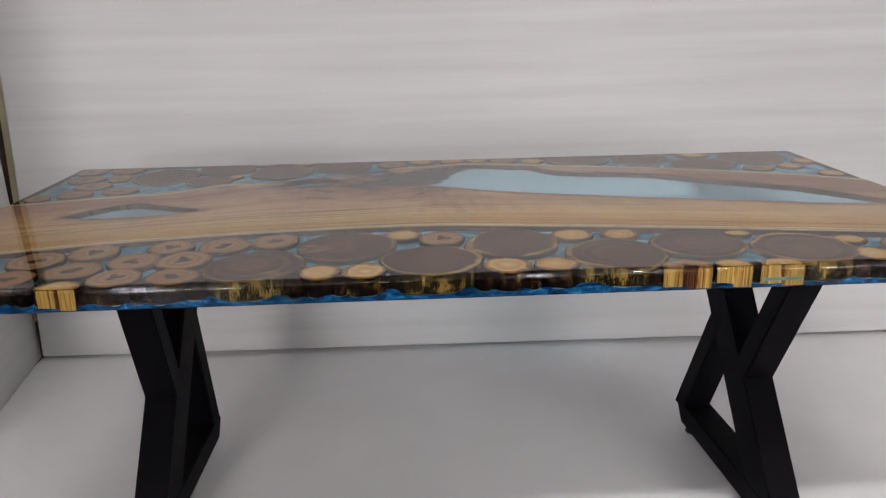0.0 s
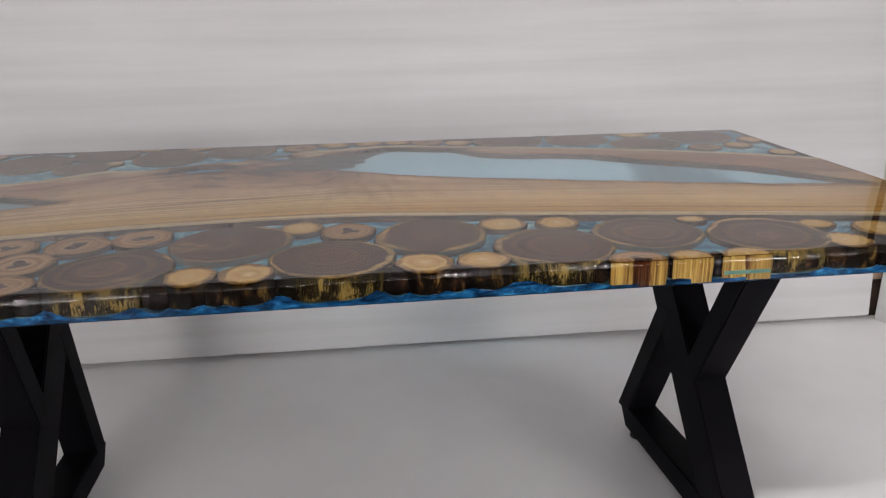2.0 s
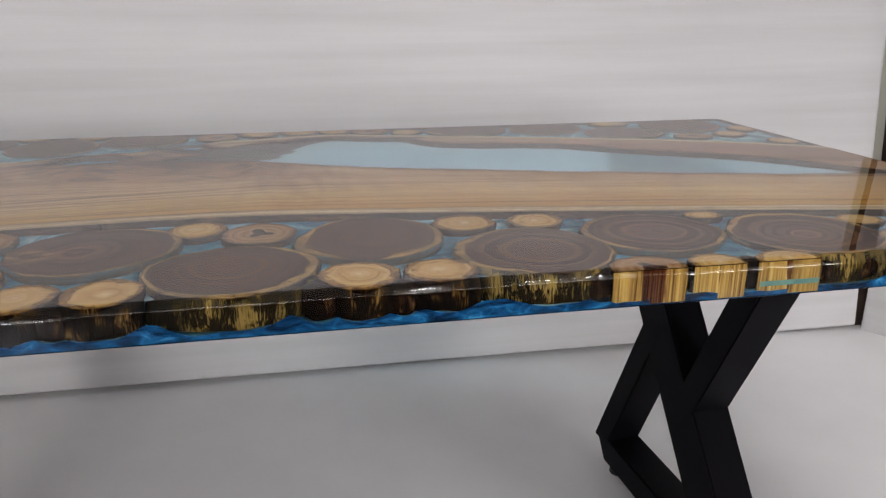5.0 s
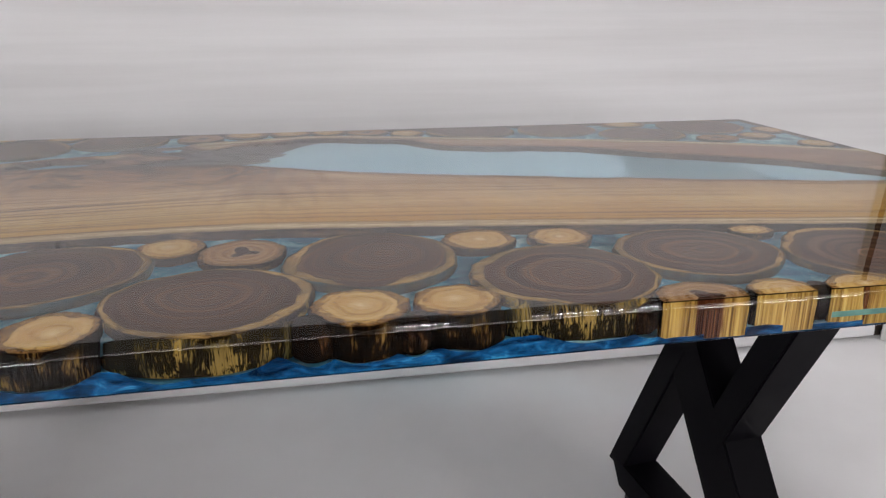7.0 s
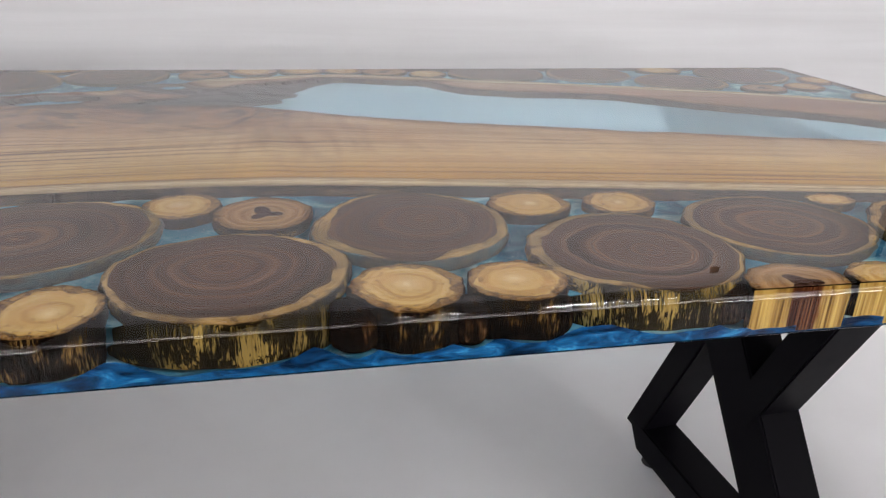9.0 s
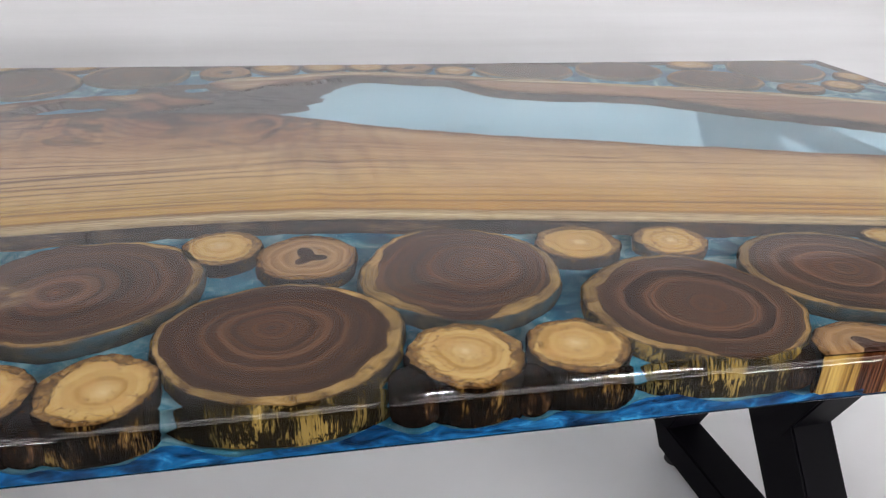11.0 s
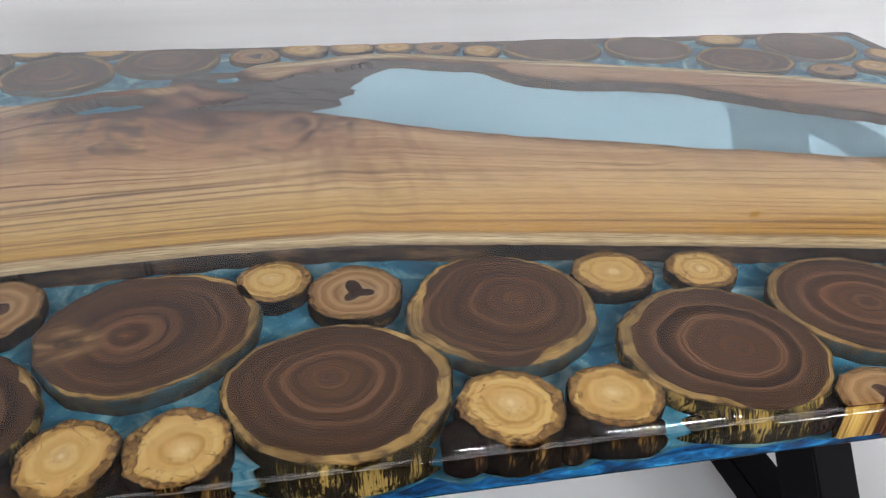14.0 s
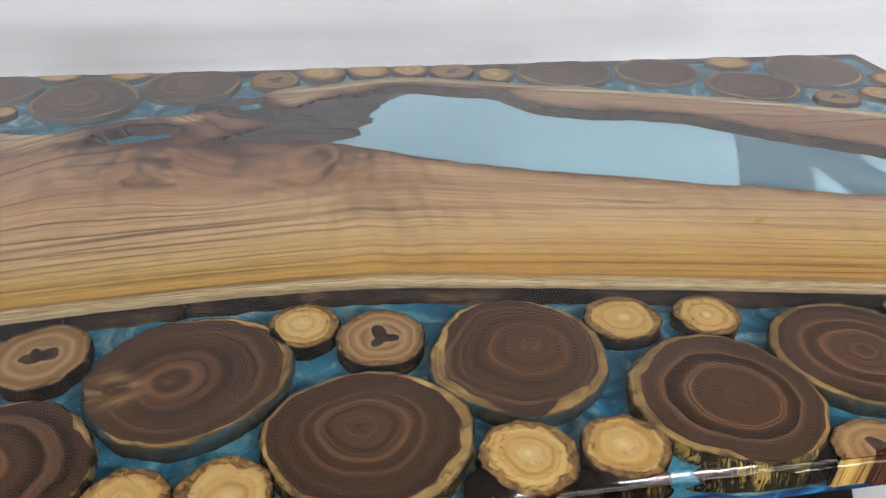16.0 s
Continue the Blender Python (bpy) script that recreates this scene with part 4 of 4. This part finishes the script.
def pearl_bed(parent, name, low, high, seed):
    """A bed of pearl resin under the slices, with a swelling upper face."""
    step = 0.0075
    xs = np.arange(-1.040, 1.056, step)
    cols = 34
    verts, faces = [], []
    z0 = TOP - THICK + 0.0010
    for x in xs:
        y0, y1 = low(x), high(x)
        for c in range(cols + 1):
            y = y0 + (y1 - y0) * c / cols
            gap = min((math.hypot(x - sx, y - sy) / sr - 1) * sr for sx, sy, sr in SLICES)
            # towards the front face the pearl resin climbs in the gaps between the slices
            climb = 0.013 * min(max((gap - 0.003) / 0.014, 0.0), 1.0) * math.exp(-max(y + 0.112, 0.0) / 0.03)
            z = TOP - THICK + 0.0072 + climb + 0.0045 * noise.noise(Vector((x * 14, y * 14, seed))) + 0.002 * noise.noise(Vector((x * 45, y * 45, seed)))
            verts.append((float(x), float(y), float(z)))
    top_n = len(verts)
    verts += [(x, y, z0) for x, y, z in verts]
    w = cols + 1
    for i in range(len(xs) - 1):
        for c in range(cols):
            a = i * w + c
            faces.append((a, a + w, a + w + 1, a + 1))
            faces.append((top_n + a, top_n + a + 1, top_n + a + w + 1, top_n + a + w))
        for c in (0, cols):
            a = i * w + c
            faces.append((a, a + w, top_n + a + w, top_n + a))
    for i in (0, len(xs) - 1):
        for c in range(cols):
            a = i * w + c
            faces.append((a, a + 1, top_n + a + 1, top_n + a))
    me = bpy.data.meshes.new(name)
    me.from_pydata(verts, [], faces)
    me.materials.append(PEARL)
    me.materials.append(SHADED_BLUE)
    for p in me.polygons:
        p.use_smooth = p.normal.z > 0.3
        # side faces take the shaded copy of the same resin
        p.material_index = int(p.normal.z < 0.3)
    return part(name, me, None, parent, "pearly deep blue resin under the log slices")


def dark_rim(parent):
    """Dark strips added along the back and the ends, just inside the clear edge, to block bright refraction."""
    def strip(ax, ay, bx, by):
        bm = bmesh.new()
        n = 60
        lo, hi = [], []
        d = Vector((bx - ax, by - ay)).normalized()
        side = Vector((-d.y, d.x))
        rows = []
        for i in range(n + 1):
            p = Vector((ax, ay)).lerp(Vector((bx, by)), i / n)
            z = TOP - 0.006 - 0.004 * noise.noise(Vector((p.x * 40, p.y * 40, 2.0)))
            rows.append([bm.verts.new((p.x + side.x * w, p.y + side.y * w, h)) for w, h in ((0.002, TOP - THICK + 0.0015), (0.002, z - 0.006), (0.009, z + 0.001), (0.015, z - 0.002), (0.016, TOP - THICK + 0.0015))])
        for a, b in zip(rows, rows[1:]):
            for k in range(4):
                bm.faces.new((a[k], b[k], b[k + 1], a[k + 1]))
        for r in (rows[0], rows[-1]):
            bm.faces.new(r)
        part("edge_bark", bm, LIVE_EDGE, parent, "dark strip added inside the table's edge to block light")

    (ax, ay), (bx, by), (cx, cy), (dx, dy) = CORNERS
    strip(cx - 0.015, cy, dx + 0.015, dy)
    strip(bx, by + 0.02, bx - 0.0035, 0.01)
    strip(1.0485, 0.48, cx, cy - 0.02)
    strip(dx, dy - 0.02, -1.052, 0.475)
    strip(-1.0475, 0.02, ax, ay + 0.02)


def pool_sheet(parent, up, low, x0, x1):
    xs = np.linspace(x0, x1, 70)
    bm = bmesh.new()
    z = TOP - THICK + 0.0022
    rows = [(bm.verts.new((x, float(low(x)) - 0.012, z)), bm.verts.new((x, float(up(x)) + 0.012, z))) for x in xs]
    for a, b in zip(rows, rows[1:]):
        bm.faces.new((a[0], b[0], b[1], a[1]))
    return part("blue_resin_pool", bm, TINT, parent, "pale blue see-through resin between the live edges")


SLICE_SEED = [0]
SLICES = []


def round_table_of(points):
    """Smooth periodic function of an angle in degrees through (angle, value) points."""
    pts = sorted(points)
    xs = [a - 360 for a, _ in pts] + [a for a, _ in pts] + [a + 360 for a, _ in pts]
    ys = [v for _, v in pts] * 3
    return lambda a: float(np.interp(math.degrees(a) % 360, xs, ys))


def log_slice(parent, x, y, rx, ry, kind, depth=0.033, turn=0.0, cut=False, pith=None, sap=None, knot=None, lobes=0):
    """One disc of branch or trunk, cast upright; unit radius, scaled to size. cut: sawn flush with the table's front.
    pith: where the rings begin; sap: (angle, width) of the pale rim; knot: (x, y, reach) of an old branch."""
    SLICE_SEED[0] += 1
    seed = SLICE_SEED[0] * 3.7
    SLICES.append((x, y, (rx + ry) / 2))
    n = 72
    rnd = random.Random(SLICE_SEED[0])
    bm = bmesh.new()
    c = math.cos(radians(turn)), math.sin(radians(turn))
    face, rear = front_y(x) + 0.0022, back_y(x) - 0.0022
    if pith is None:
        reach = {"dark": 0.2, "tan": 0.14, "pit": 0.08}[kind]
        pith = (rnd.uniform(-reach, reach), rnd.uniform(-reach, reach))
    lobe_turn = rnd.uniform(0, 6.28) if not lobes else 1.2
    deep, lobes = (0.11 if lobes else 0.09), lobes or rnd.choice((2, 3, 3))
    rim_width = round_table_of(sap) if sap else None

    def wave(a, freq, k):
        return noise.noise(Vector((math.cos(a) * freq, math.sin(a) * freq, seed + k)))

    def sap_width(a):
        if kind == "dark":
            w = rim_width(a) if rim_width else 0.075 + 0.10 * wave(a, 0.9, 3)
            return max(w * (1 + 0.5 * wave(a, 2.5, 8)), 0.0) + 0.012 * wave(a, 7, 1) + 0.012
        return (0.19 if kind == "tan" else 0.10) + 0.13 * wave(a, 1.6, 2) + 0.07 * wave(a, 5, 6)

    def spot(a, f, z):
        k = 1 + 0.075 * noise.noise(Vector((math.cos(a) * 1.2, math.sin(a) * 1.2, seed))) + 0.028 * noise.noise(Vector((math.cos(a) * 5, math.sin(a) * 5, seed)))
        if kind == "tan":
            k += 0.07 * wave(a, 2.6, 5) + 0.045 * wave(a, 7, 9) + 0.02 * wave(a, 15, 11)
        elif kind == "pit":
            k += 0.05 * wave(a, 2.2, 5) + 0.022 * wave(a, 8, 9)
        else:
            k += 0.012 * wave(a, 11, 4)
        k += 0.02 * noise.noise(Vector((math.cos(a) * 8, math.sin(a) * 8, seed + z * 60)))
        back = max(1 - f, 0.0)
        lx, ly = f * k * math.cos(a) + pith[0] * back, f * k * math.sin(a) + pith[1] * back
        wy = y + c[1] * lx * rx + c[0] * ly * ry
        if cut and wy < face:
            # slide back along the turned y axis to the sawn face
            ly = (face - y - c[1] * lx * rx) / (c[0] * ry)
        elif cut and wy > rear:
            ly = (rear - y - c[1] * lx * rx) / (c[0] * ry)
        return lx, ly, z, cut and (wy < face or wy > rear)

    levels = [(0.0, 0)] + [(f, 0) for f in (0.1, 0.18, 0.26, 0.34, 0.44, 0.56, 0.68, 0.78, 0.86, 0.92, 0.985)]
    flat = len(levels) - 1
    levels += [(1.0, -0.0012), (1.012, -depth * 0.35), (1.0, -depth * 0.7), (0.985, -depth)]
    rows, onface, marks = [], set(), []
    for f, z in levels:
        row = []
        for i in range(1 if f == 0 else n):
            a = i / n * 2 * math.pi
            lx, ly, zz, on = spot(a, f, z)
            v = bm.verts.new((lx, ly, zz))
            row.append(v)
            if on:
                onface.add(v)
            hollow = 0.27 + deep * math.cos(lobes * a + lobe_turn) + 0.13 * wave(a, 1.5, 7)
            old = 1 - math.hypot(lx - knot[0], ly - knot[1]) / knot[2] if knot else 0.0
            marks.append((min(f, 1.0), f - (1 - sap_width(a)), f - hollow, max(old, 0.0)))
        rows.append(row)
    for i in range(n):
        j = (i + 1) % n
        bm.faces.new((rows[0][0], rows[1][i], rows[1][j]))
        for k in range(1, len(rows) - 1):
            try:
                f = bm.faces.new((rows[k][i], rows[k][j], rows[k + 1][j], rows[k + 1][i]))
            except ValueError:
                continue
            if k >= flat:
                f.material_index = 1
                f.smooth = True
                if k > flat and all(v in onface for v in f.verts):
                    f.material_index = 2
                    f.smooth = False
    bm.faces.new(rows[-1][::-1])
    top = {"dark": DARK, "tan": TAN, "pit": PIT}[kind]
    side = (PALE_BARK if cut and y < 0.3 else FLANK) if kind == "dark" else BARK
    me = mesh_of(bm, "log_slice", top, side, PALE_BARK if kind == "dark" else ((CUT_CORE if kind == "pit" else CUT) if depth > 0.035 else side))
    for name, values in zip(("ring", "core", "hollow", "knot"), zip(*marks)):
        me.attributes.new(name, "FLOAT", "POINT").data.foreach_set("value", np.array(values, np.float32))
    label = {"dark": "large dark-hearted log slice with a pale rim", "tan": "small pale branch slice with a crusty rim", "pit": "brown branch slice with a dark star-shaped pith"}[kind]
    z = TOP - 0.0016
    m = Matrix.Translation((x, y, z)) @ pose(0, 0, 0, 0, 0, turn) @ Matrix.Diagonal((rx, ry, 1, 1))
    return part("log_slice", me, None, parent, label, m)


def twig_end(parent, x, y, r):
    """A short upright twig with its dark bark on, below the surface of the resin."""
    SLICES.append((x, y, r))
    bm = bmesh.new()
    n, depth = 18, 0.026
    rows = []
    for f, z in ((0.55, 0.0), (0.92, -0.002), (1.0, -0.007), (1.03, -0.015), (0.95, -0.021), (0.6, -depth)):
        rows.append([bm.verts.new((f * r * math.cos(a) * (1 + 0.12 * noise.noise(Vector((math.cos(a) * 2 + x * 31, math.sin(a) * 2, z * 90)))), f * r * math.sin(a), z)) for a in (i / n * 2 * math.pi for i in range(n))])
    for a, b in zip(rows, rows[1:]):
        for i in range(n):
            bm.faces.new((a[i], a[(i + 1) % n], b[(i + 1) % n], b[i]))
    bm.faces.new(rows[0])
    bm.faces.new(rows[-1][::-1])
    return part("twig_end", bm, TWIG, parent, "small dark twig end cast below the surface", pose(x, y, TOP - 0.008), True)


def prism(points, x0, x1, bevel=0.003):
    """A bevelled steel profile: a polygon of (y, z) drawn out along x."""
    bm = bmesh.new()
    a = [bm.verts.new((x0, y, z)) for y, z in points]
    b = [bm.verts.new((x1, y, z)) for y, z in points]
    bm.faces.new(a)
    bm.faces.new(b[::-1])
    for i in range(len(a)):
        j = (i + 1) % len(a)
        bm.faces.new((a[j], a[i], b[i], b[j]))
    bmesh.ops.recalc_face_normals(bm, faces=bm.faces)
    bmesh.ops.bevel(bm, geom=list(bm.edges), offset=bevel, segments=2, affect="EDGES")
    return bm


def leg(parent, x, turn, x0, x1, beam, upper, lower, back):
    """K-shaped steel frame. beam, upper, lower: (front y, back y, lean) of each bar at 0.3 m height; back: where the base ends."""
    m = pose(x, 0.385, 0, 0, 0, turn)
    roof = TOP - THICK - 0.0085

    def band(bar_line, z0, z1):
        f, b, lean = bar_line
        f, b = f - 0.385, b - 0.385
        return [(f + lean * (z0 - 0.3), z0), (b + lean * (z0 - 0.3), z0), (b + lean * (z1 - 0.3), z1), (f + lean * (z1 - 0.3), z1)]

    fb = beam[0] - 0.385 - beam[2] * 0.278
    root = part("leg", prism(band(beam, 0.06, roof), x0, x1), STEEL, parent, "black powder-coated steel frame leg", m)
    part("upper_arm", prism(band(upper, 0.285, roof), x0 - 0.0008, x1 + 0.0008), STEEL, root, "", m)
    part("lower_arm", prism(band(lower, 0.062, 0.43), x0 - 0.0008, x1 + 0.0008), STEEL, root, "", m)
    be = back - 0.385
    part("base_bar", prism([(fb + 0.03, 0.022), (be - 0.035, 0.022), (be, 0.070), (be - 0.012, 0.083), (fb + 0.02, 0.083), (fb, 0.070)], x0 - 0.0014, x1 + 0.0014), STEEL, root, "", m)
    part("top_plate", box(x0 - 0.005, x1 + 0.005, -0.34, 0.36, roof, TOP - THICK - 0.0005, 0.002), STEEL, root, "", m)
    for yy in (fb + 0.06, be - 0.055):
        bm = bmesh.new()
        bmesh.ops.create_cone(bm, cap_ends=True, segments=20, radius1=0.022, radius2=0.018, depth=0.022)
        part("foot", bm, RUBBER, root, "round black levelling foot", m @ pose((x0 + x1) / 2 - 0.008, yy, 0.011), True)
    return root


def dining_table():
    root = tagged(new("dining_table"), "long resin table with log slices, wood slab and steel legs", "table")
    root.matrix_world = pose(0, 0.38, 0)
    bpy.context.view_layer.update()
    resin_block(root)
    wood_slab(root)
    sunken_wood(root)
    dark_rim(root)
    pool_sheet(root, POOL_UP, POOL_LOW, -0.10, 1.0)
    pool_sheet(root, LEFT_UP, LEFT_LOW, -0.86, -0.55)
    leg(root, 0.692, 5.0, 0.0, 0.074, (0.262, 0.388, 0.745), (0.286, 0.345, -0.48), (0.462, 0.522, -0.48), 0.618)
    leg(root, -0.655, 0.0, -0.076, 0.0, (0.313, 0.440, 0.79), (0.316, 0.372, -0.274), (0.505, 0.562, -0.195), 0.612)
    s = lambda *a, **k: log_slice(root, *a, **k)
    # along the front: trunks
    s(-0.344, -0.034, 0.090, 0.081, "dark", turn=10, cut=True, sap=((0, 0.0), (25, 0.10), (45, 0.0), (90, 0.05), (180, 0.06), (260, 0.08), (330, 0.02)), knot=(0.25, -0.75, 0.4))
    s(-0.189, 0.066, 0.094, 0.088, "dark", turn=20, pith=(-0.22, -0.02), sap=((0, 0.07), (50, 0.05), (75, 0.05), (95, 0.0), (190, 0.0), (215, 0.05), (290, 0.09)), knot=(-0.72, 0.12, 0.42))
    s(-0.029, -0.031, 0.092, 0.082, "dark", cut=True, pith=(-0.08, 0.16), sap=((0, 0.13), (40, 0.09), (90, 0.05), (150, 0.05), (190, 0.05), (270, 0.12), (320, 0.12)))
    s(0.124, 0.056, 0.088, 0.084, "dark", pith=(0.2, 0.16), sap=((0, 0.12), (45, 0.08), (90, 0.02), (140, 0.07), (180, 0.12), (235, 0.13), (252, 0.0), (272, 0.0), (285, 0.15), (330, 0.14)))
    s(0.303, -0.023, 0.091, 0.082, "dark", turn=-15, cut=True, pith=(0.16, -0.04), sap=((20, 0.02), (60, 0.04), (110, 0.05), (160, 0.12), (200, 0.12), (260, 0.11), (275, 0.01), (300, 0.0), (320, 0.08), (350, 0.05)))
    s(0.464, 0.016, 0.089, 0.077, "dark", turn=-8, pith=(0.1, 0.0), sap=((0, 0.07), (90, 0.05), (180, 0.11), (225, 0.09), (270, 0.06), (320, 0.09)))
    s(0.645, -0.018, 0.090, 0.085, "dark", cut=True)
    # pale branches
    s(-0.084, 0.125, 0.036, 0.036, "tan")
    s(-0.007, 0.096, 0.045, 0.044, "pit", turn=15, lobes=3)
    s(0.247, 0.097, 0.041, 0.037, "tan")
    s(0.338, 0.089, 0.036, 0.033, "tan")
    s(0.103, -0.070, 0.044, 0.040, "tan", turn=-12, cut=True)
    s(0.188, -0.071, 0.039, 0.036, "tan", turn=-10, cut=True)
    s(-0.222, -0.078, 0.035, 0.038, "tan", cut=True)
    s(-0.146, -0.078, 0.039, 0.040, "tan", cut=True)
    s(0.562, 0.074, 0.026, 0.018, "tan")
    s(0.750, 0.018, 0.030, 0.025, "tan")
    s(0.748, -0.066, 0.036, 0.036, "tan")
    s(0.835, -0.02, 0.045, 0.040, "tan")
    s(0.930, -0.055, 0.040, 0.038, "pit")
    s(1.010, -0.045, 0.036, 0.038, "tan")
    # branches sawn along the front face
    s(0.407, -0.102, 0.043, 0.034, "pit", depth=0.0385, cut=True)
    s(0.486, -0.104, 0.032, 0.030, "tan", depth=0.0385, cut=True)
    s(0.570, -0.103, 0.038, 0.026, "tan", depth=0.0385, cut=True)
    s(-0.655, -0.113, 0.036, 0.026, "tan", depth=0.0385, cut=True)
    s(0.86, -0.095, 0.034, 0.026, "tan", depth=0.0385, cut=True)
    # branches with dark pith
    s(-0.335, 0.109, 0.047, 0.047, "pit")
    s(-0.428, 0.089, 0.050, 0.048, "pit")
    s(-0.532, 0.091, 0.045, 0.045, "pit")
    s(-0.483, 0.010, 0.050, 0.052, "pit")
    s(-0.574, 0.012, 0.048, 0.050, "pit")
    s(-0.474, -0.078, 0.048, 0.040, "pit", cut=True)
    s(-0.671, 0.071, 0.047, 0.049, "pit")
    s(-0.762, 0.029, 0.052, 0.050, "pit")
    s(-0.667, -0.033, 0.052, 0.047, "pit")
    s(-0.575, -0.076, 0.046, 0.046, "pit", cut=True)
    s(-0.765, -0.068, 0.047, 0.045, "pit", cut=True)
    s(-0.865, -0.02, 0.050, 0.048, "pit")
    s(-0.870, -0.105, 0.044, 0.036, "tan", cut=True)
    s(-0.965, -0.06, 0.048, 0.052, "pit", cut=True)
    s(-0.955, 0.01, 0.030, 0.022, "tan")
    # dark twig ends standing between the slices along the front
    for tx, tr in ((-0.985, 0.016), (-0.915, 0.020), (-0.815, 0.016), (-0.715, 0.018), (-0.615, 0.014), (-0.522, 0.016), (-0.428, 0.018), (-0.262, 0.020), (-0.186, 0.015), (0.062, 0.018), (0.146, 0.013), (0.352, 0.016), (0.445, 0.010), (0.528, 0.011), (0.615, 0.018), (0.668, 0.020), (0.715, 0.016), (0.795, 0.019), (0.905, 0.015), (0.975, 0.018)):
        twig_end(root, tx, front_y(tx) + 0.006 + tr, tr)
    # turquoise line of resin across one sawn branch
    strip = bmesh.new()
    box(0.535, 0.606, front_y(0.57) + 0.0008, front_y(0.57) + 0.0018, TOP - 0.0300, TOP - 0.0245, 0.0, strip)
    part("resin_streak", strip, TEAL, root, "turquoise resin line across a sawn branch")
    # along the back
    s(-0.610, 0.822, 0.080, 0.074, "dark", cut=True)
    s(-0.444, 0.763, 0.085, 0.088, "dark", turn=12, cut=True)
    s(-0.279, 0.812, 0.085, 0.076, "dark", cut=True)
    s(-0.760, 0.745, 0.092, 0.095, "dark")
    s(-0.620, 0.675, 0.062, 0.058, "dark")
    s(0.395, 0.812, 0.090, 0.070, "dark", cut=True)
    s(0.572, 0.802, 0.080, 0.072, "dark", cut=True)
    s(0.722, 0.716, 0.086, 0.070, "dark", turn=-12)
    s(0.885, 0.785, 0.090, 0.088, "dark", cut=True)
    s(-0.509, 0.878, 0.040, 0.030, "tan", cut=True)
    s(-0.392, 0.872, 0.036, 0.030, "tan", cut=True)
    s(-0.558, 0.717, 0.020, 0.024, "tan")
    s(-0.137, 0.822, 0.043, 0.044, "pit", cut=True)
    s(-0.052, 0.848, 0.042, 0.037, "tan", cut=True)
    s(0.031, 0.854, 0.041, 0.034, "tan", cut=True)
    s(0.108, 0.852, 0.034, 0.034, "tan", cut=True)
    s(0.185, 0.840, 0.041, 0.040, "pit", cut=True)
    s(0.264, 0.813, 0.034, 0.034, "tan")
    s(0.850, 0.648, 0.042, 0.034, "pit")
    s(0.940, 0.660, 0.036, 0.034, "tan")
    s(1.000, 0.720, 0.030, 0.036, "tan")
    s(0.735, 0.838, 0.046, 0.036, "tan", cut=True)
    s(1.000, 0.560, 0.030, 0.034, "tan")
    # some pale slices here take the brown kind: their dimness lies in colour
    s(-0.928, 0.560, 0.044, 0.038, "pit")
    s(-0.823, 0.585, 0.044, 0.038, "pit")
    s(-0.920, 0.648, 0.048, 0.042, "pit")
    s(-0.975, 0.735, 0.050, 0.044, "pit")
    s(-0.885, 0.740, 0.032, 0.044, "pit")
    s(-1.005, 0.525, 0.030, 0.034, "pit")
    s(-0.900, 0.845, 0.050, 0.045, "pit", cut=True)
    s(-1.000, 0.835, 0.040, 0.046, "pit", cut=True)
    pearl_bed(root, "front_blue_resin", lambda x: front_y(x) + 0.0022, lambda x: float(WOOD_FRONT(x)) + 0.02, 1.3)
    pearl_bed(root, "back_blue_resin", lambda x: float(WOOD_BACK(x)) - 0.018 - 0.10 * math.exp(-((x + 0.28) / 0.155) ** 4), lambda x: back_y(x) - 0.0022, 5.9)
    return root


booth()
room()
tube_lamp(-2.05, -0.2, 2.72, 0.5, 0.10, SIDE_TUBE)
for lx in (-2.1, -0.4, 1.3, 3.0):
    for ly in (-2.6, -3.9):
        added_panel_light(lx, ly)
for lx, ln in ((0.95, 0.44), (0.40, 0.19), (-1.165, 0.18)):
    tube_lamp(lx, -0.86, 2.05, ln, 0.032, NEAR_TUBE)
softbox(-1.6, -3.3, -18)
softbox(2.55, -2.7, 38)
dining_table()
